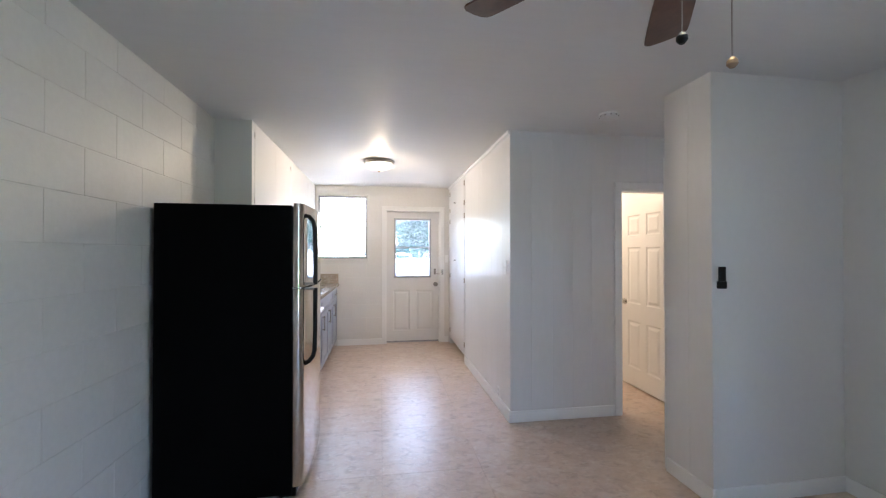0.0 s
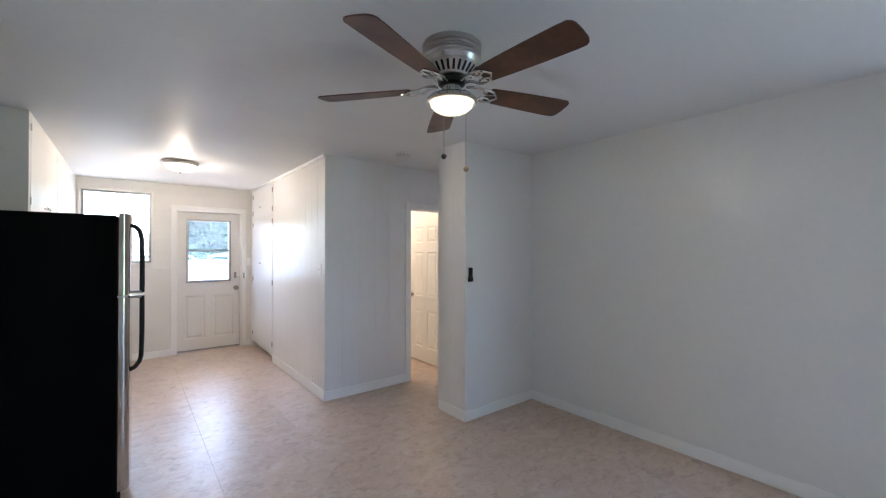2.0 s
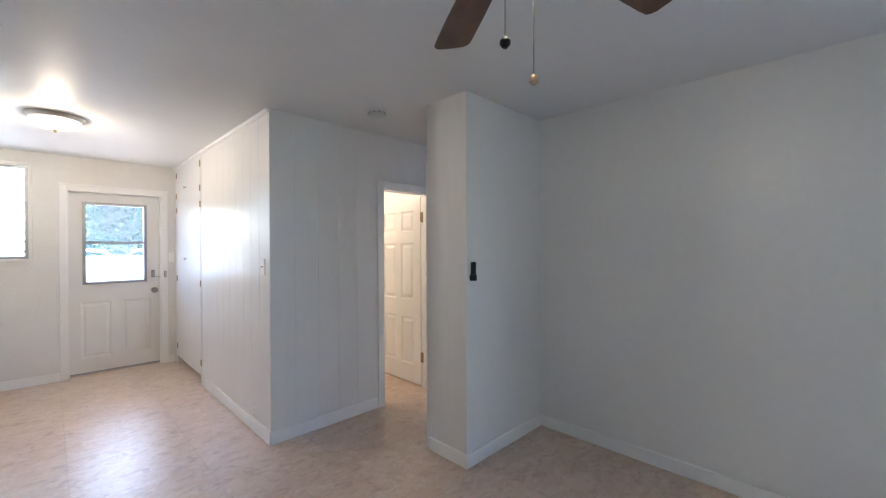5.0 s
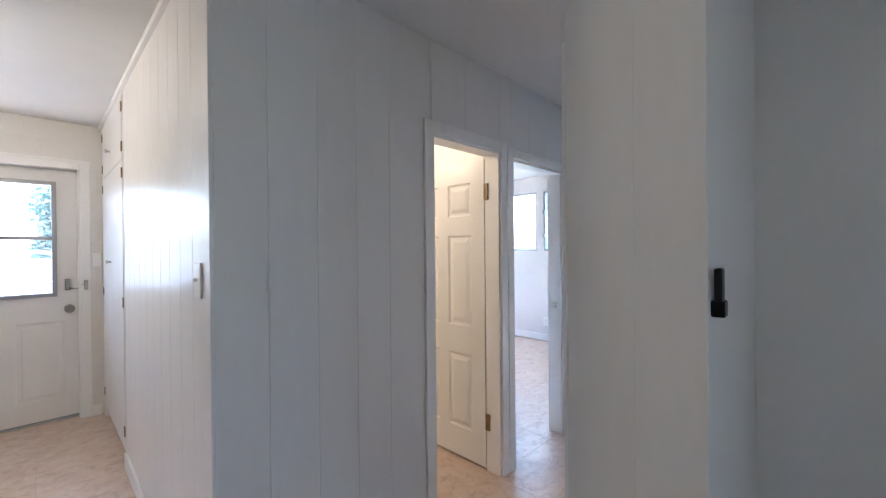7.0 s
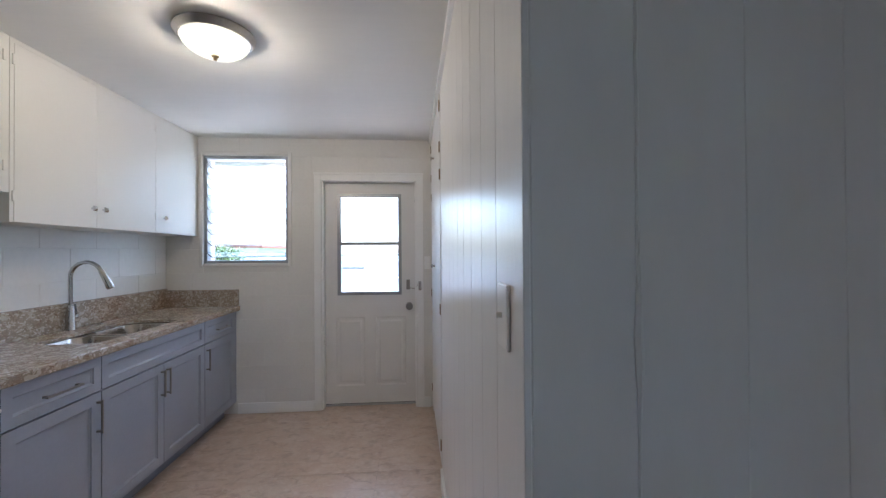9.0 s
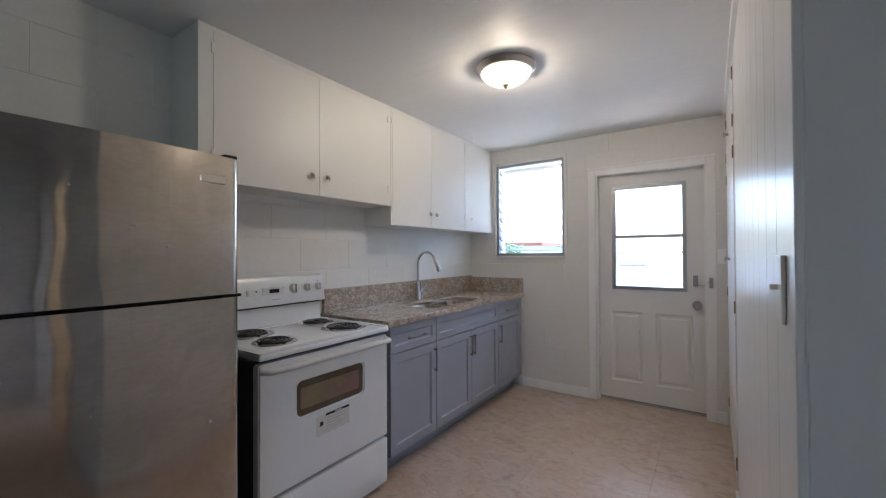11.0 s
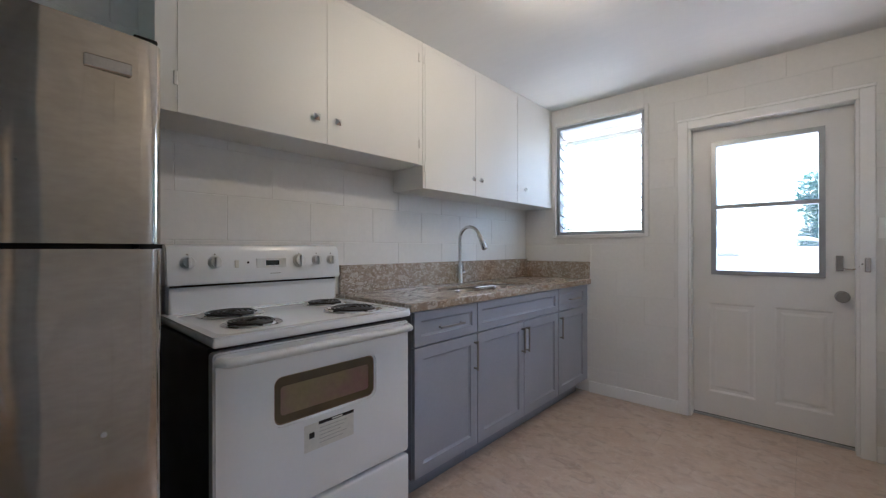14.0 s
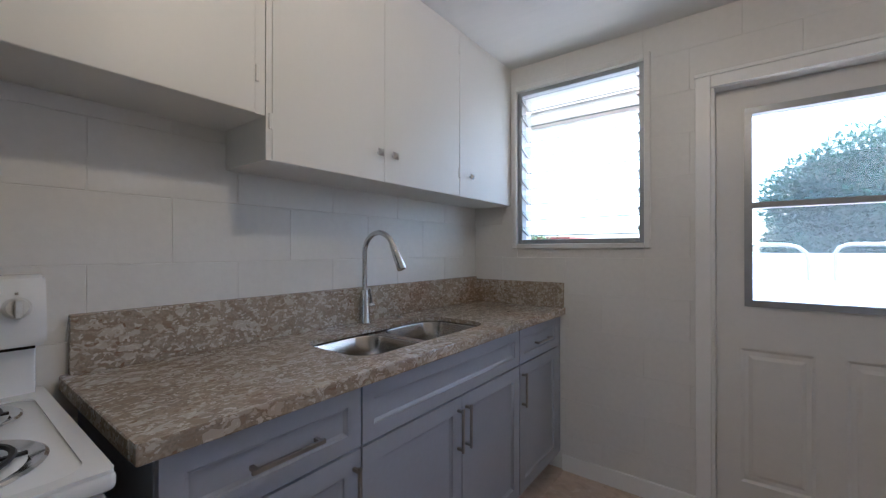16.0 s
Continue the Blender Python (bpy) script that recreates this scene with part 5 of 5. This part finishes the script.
def tree(name, base, height, crown, seed, count, label, leaf=None, leaves="dense blue-green leaves"):
    """A tapered trunk, limbs and a crown of many small leaf clumps gathered in uneven lobes."""
    rng = random.Random(seed)
    root = thing(name, base, label, "tree")
    b = Vector(base)
    fork = b + Vector((0.1, 0, height * 0.42))
    bm = tube(bmesh.new(), [b, b + Vector((0.04, 0.02, height * 0.2)), fork], 0.1, 10, [height * 0.035, height * 0.028, height * 0.022])
    lobes = []
    for k in range(22):
        a, e = rng.uniform(0, 2 * math.pi), rng.uniform(-0.7, 1.0)
        q = rng.uniform(0.35, 0.80)
        c = b + Vector((crown * q * math.cos(a) * math.cos(e), crown * q * math.sin(a) * math.cos(e), height * 0.55 + height * 0.42 * q * math.sin(e)))
        lobes.append((c, crown * rng.uniform(0.26, 0.44)))
        mid = (fork + c) / 2 + Vector((rng.uniform(-0.2, 0.2), rng.uniform(-0.2, 0.2), -0.1))
        tube(bm, [fork, mid, c], 0.04, 6, [height * 0.016, height * 0.010, height * 0.004])
    part("trunk", bm, BARK, root, smooth=True)
    vs, fs = [], []
    for k in range(count):
        c, r = lobes[k % len(lobes)]
        d = Vector((rng.gauss(0, 1), rng.gauss(0, 1), rng.gauss(0, 1))).normalized()
        p = c + d * (r * rng.uniform(0.3, 0.97)) - b
        u = Vector((rng.gauss(0, 1), rng.gauss(0, 1), rng.gauss(0, 0.6))).normalized()
        w = u.cross(d + Vector((0.01, 0.02, 0.3))).normalized()
        s = rng.uniform(0.03, 0.065) * (crown / 2.9) ** 0.5
        i = len(vs)
        vs += [p - u * s * 1.6, p + w * s * 0.6 - u * s * 0.2, p + u * s * 1.6, p - w * s * 0.6 + u * s * 0.2]
        fs.append((i, i + 1, i + 2, i + 3))
    me = bpy.data.meshes.new("crown")
    me.from_pydata([tuple(v) for v in vs], [], fs)
    me.materials.append(leaf or LEAF)
    ob = new("crown", me)
    ob.parent = root
    ob["kind"] = "stuff"
    ob["label"] = leaves


tree("tree", (3.9, 17.5, -0.13), 4.0, 3.5, 3, 200000, "broad dense green tree behind the yard wall")
tree("shrub", (2.1, 15.6, -0.13), 2.3, 2.0, 12, 60000, "low dense green shrub behind the yard wall")
tree("tree", (9.0, 19.5, -0.13), 4.4, 3.2, 8, 40000, "broad dense green tree behind the yard wall")
tree("shrub", (-2.75, 9.6, -0.03), 1.9, 0.55, 5, 2500, "small leafy green shrub in the yard", YARDLEAF, "light green leaves")
tree("tree", (9.6, 4.8, -0.13), 2.4, 1.6, 6, 7000, "leafy green shrub outside the bedroom window", YARDLEAF, "light green leaves")
house = thing("neighbour_house", (-6.9, 20, -0.13), "low white house with a rust-red roof", "house")
part("wall", boxes((-8.6, -5.2, 18, 22, -0.13, 1.62)), STUCCO, house)
part("roof", boxes((-8.9, -4.9, 17.6, 22.4, 1.62, 1.76)), RUST, house, "rust-red flat roof")

# ---- pieces of walls and floor ----
def shared_piece(name, cache, key, build, material):
    if key not in cache:
        cache[key] = mesh_of(name, build(), material)
    return cache[key]


def piece(name, me, place, parent, turn=0.0):
    ob = new(name, me)
    ob.location = place
    ob.rotation_euler = (0, 0, turn)
    ob.parent = parent
    return ob


def bevel_box(w, d, h, bev):
    return box(bmesh.new(), -w / 2, w / 2, -d / 2, d / 2, -h / 2, h / 2, bev, 1)


blocks = {}
COURSE, LONG, GAP = 0.203, 0.406, 0.0009


def block_course(u_start, u_end, z0, z1, shift, holes, put, parent, turn):
    k = math.floor((u_start - shift) / LONG)
    u = shift + k * LONG
    while u < u_end:
        a, b = max(u, u_start), min(u + LONG, u_end)
        spans = [(a, b)]
        for h0, h1, hz0, hz1 in holes:
            if z1 > hz0 + 0.02 and z0 < hz1 - 0.02:
                spans = [s for p, q in spans for s in ((p, min(q, h0)), (max(p, h1), q)) if s[1] - s[0] > 0.001]
        for p, q in spans:
            w = round(q - p - GAP, 3)
            if w > 0.012:
                h = round(z1 - z0 - GAP, 3)
                me = shared_piece("block", blocks, (w, h), lambda: bevel_box(w, 0.02, h, 0.0016), BLOCKPAINT)
                piece("block", me, put((p + q) / 2, (z0 + z1) / 2), parent, turn)
        u += LONG


for c in range(12):
    z0, z1 = c * COURSE, min((c + 1) * COURSE, CEIL)
    if z1 - z0 < 0.05:
        continue
    block_course(-1.6, BACK, z0, z1, 3.129 + (0.203 if c % 2 else 0.0), [], lambda u, z: (LEFT - 0.01, u, z), wall_west, radians(90))
    rows = [(WIN_X0 - 0.0, WIN_X1, WIN_Z0, WIN_Z1), (DOOR_X0 - 0.001, DOOR_X1 + 0.001, -0.1, DOOR_TOP)]
    block_course(LEFT, RIGHT + 0.004, z0, z1, -0.52 + (0.203 if c % 2 else 0.0), rows, lambda u, z: (u, BACK + 0.01, z), wall_north, 0.0)

planks = {}


def plank_wall(edges, z0, z1, put, parent, turn, paint=None):
    for a, b in zip(edges, edges[1:]):
        w, h = round(b - a - 0.0008, 4), round(z1 - z0, 3)
        me = shared_piece("plank", planks, (w, h, bool(paint)), lambda: bevel_box(w, 0.012, h, 0.0017), paint or PLANK)
        piece("plank", me, put((a + b) / 2, (z0 + z1) / 2), parent, turn)


STEP = 0.173
plank_wall([CORR + 0.0, 2.942] + [2.942 + STEP * k for k in range(1, 9)] + [4.498], 0.0, CEIL, lambda u, z: (RIGHT + 0.006, u, z), wall_east, radians(90))
plank_wall([RIGHT + 0.0125, 1.125, 1.310, 1.485, 1.656, B0 - 0.005], 0.0, CEIL, lambda u, z: (u, CORR + 0.006, z), wall_hall, 0.0, PLANKDULL)
plank_wall([B0 - 0.005, 2.17, B1 + 0.005], BTOP + 0.004, CEIL, lambda u, z: (u, CORR + 0.006, z), wall_hall, 0.0, PLANKDULL)
plank_wall([B1 + 0.005, D0 - 0.005], 0.0, CEIL, lambda u, z: (u, CORR + 0.006, z), wall_hall, 0.0, PLANKDULL)
plank_wall([D0 - 0.005, 2.80, 2.99, D1 + 0.005], DTOP + 0.004, CEIL, lambda u, z: (u, CORR + 0.006, z), wall_hall, 0.0, PLANKDULL)
plank_wall([PIL_Y + 0.0, 1.728, HALL_Y], 0.0, CEIL, lambda u, z: (PIL_X + 0.006, u, z), wall_pillar, radians(90), PLANKDULL)

bead = random.Random(4)
ridge = [(1.1255 + bead.uniform(-0.0012, 0.0012), CORR - 0.0005, 0.12 + 0.045 * k) for k in range(50)]
part("caulk_bead", tube(bmesh.new(), ridge, 0.003, 6, [0.0028 + 0.0055 * math.exp(-((k - 24.5) / 1.6) ** 2) + bead.uniform(0, 0.0008) for k in range(50)]), PAINT, wall_hall, "uneven caulk bead along one groove", True)

TILE = 0.636
tile_mesh = mesh_of("tile", bevel_box(TILE - 0.001, TILE - 0.001, 0.006, 0.0006), VINYL)
for ix in range(-2, 9):
    for iy in range(-9, 9):
        x, y = -0.095 + TILE * (ix + 0.5), 2.130 + TILE * (iy + 0.5)
        if y < 4.2 and x > LIVE_X + 0.5 and y < 1.6:
            continue
        piece("tile", tile_mesh, (x, y, -0.003), floor)
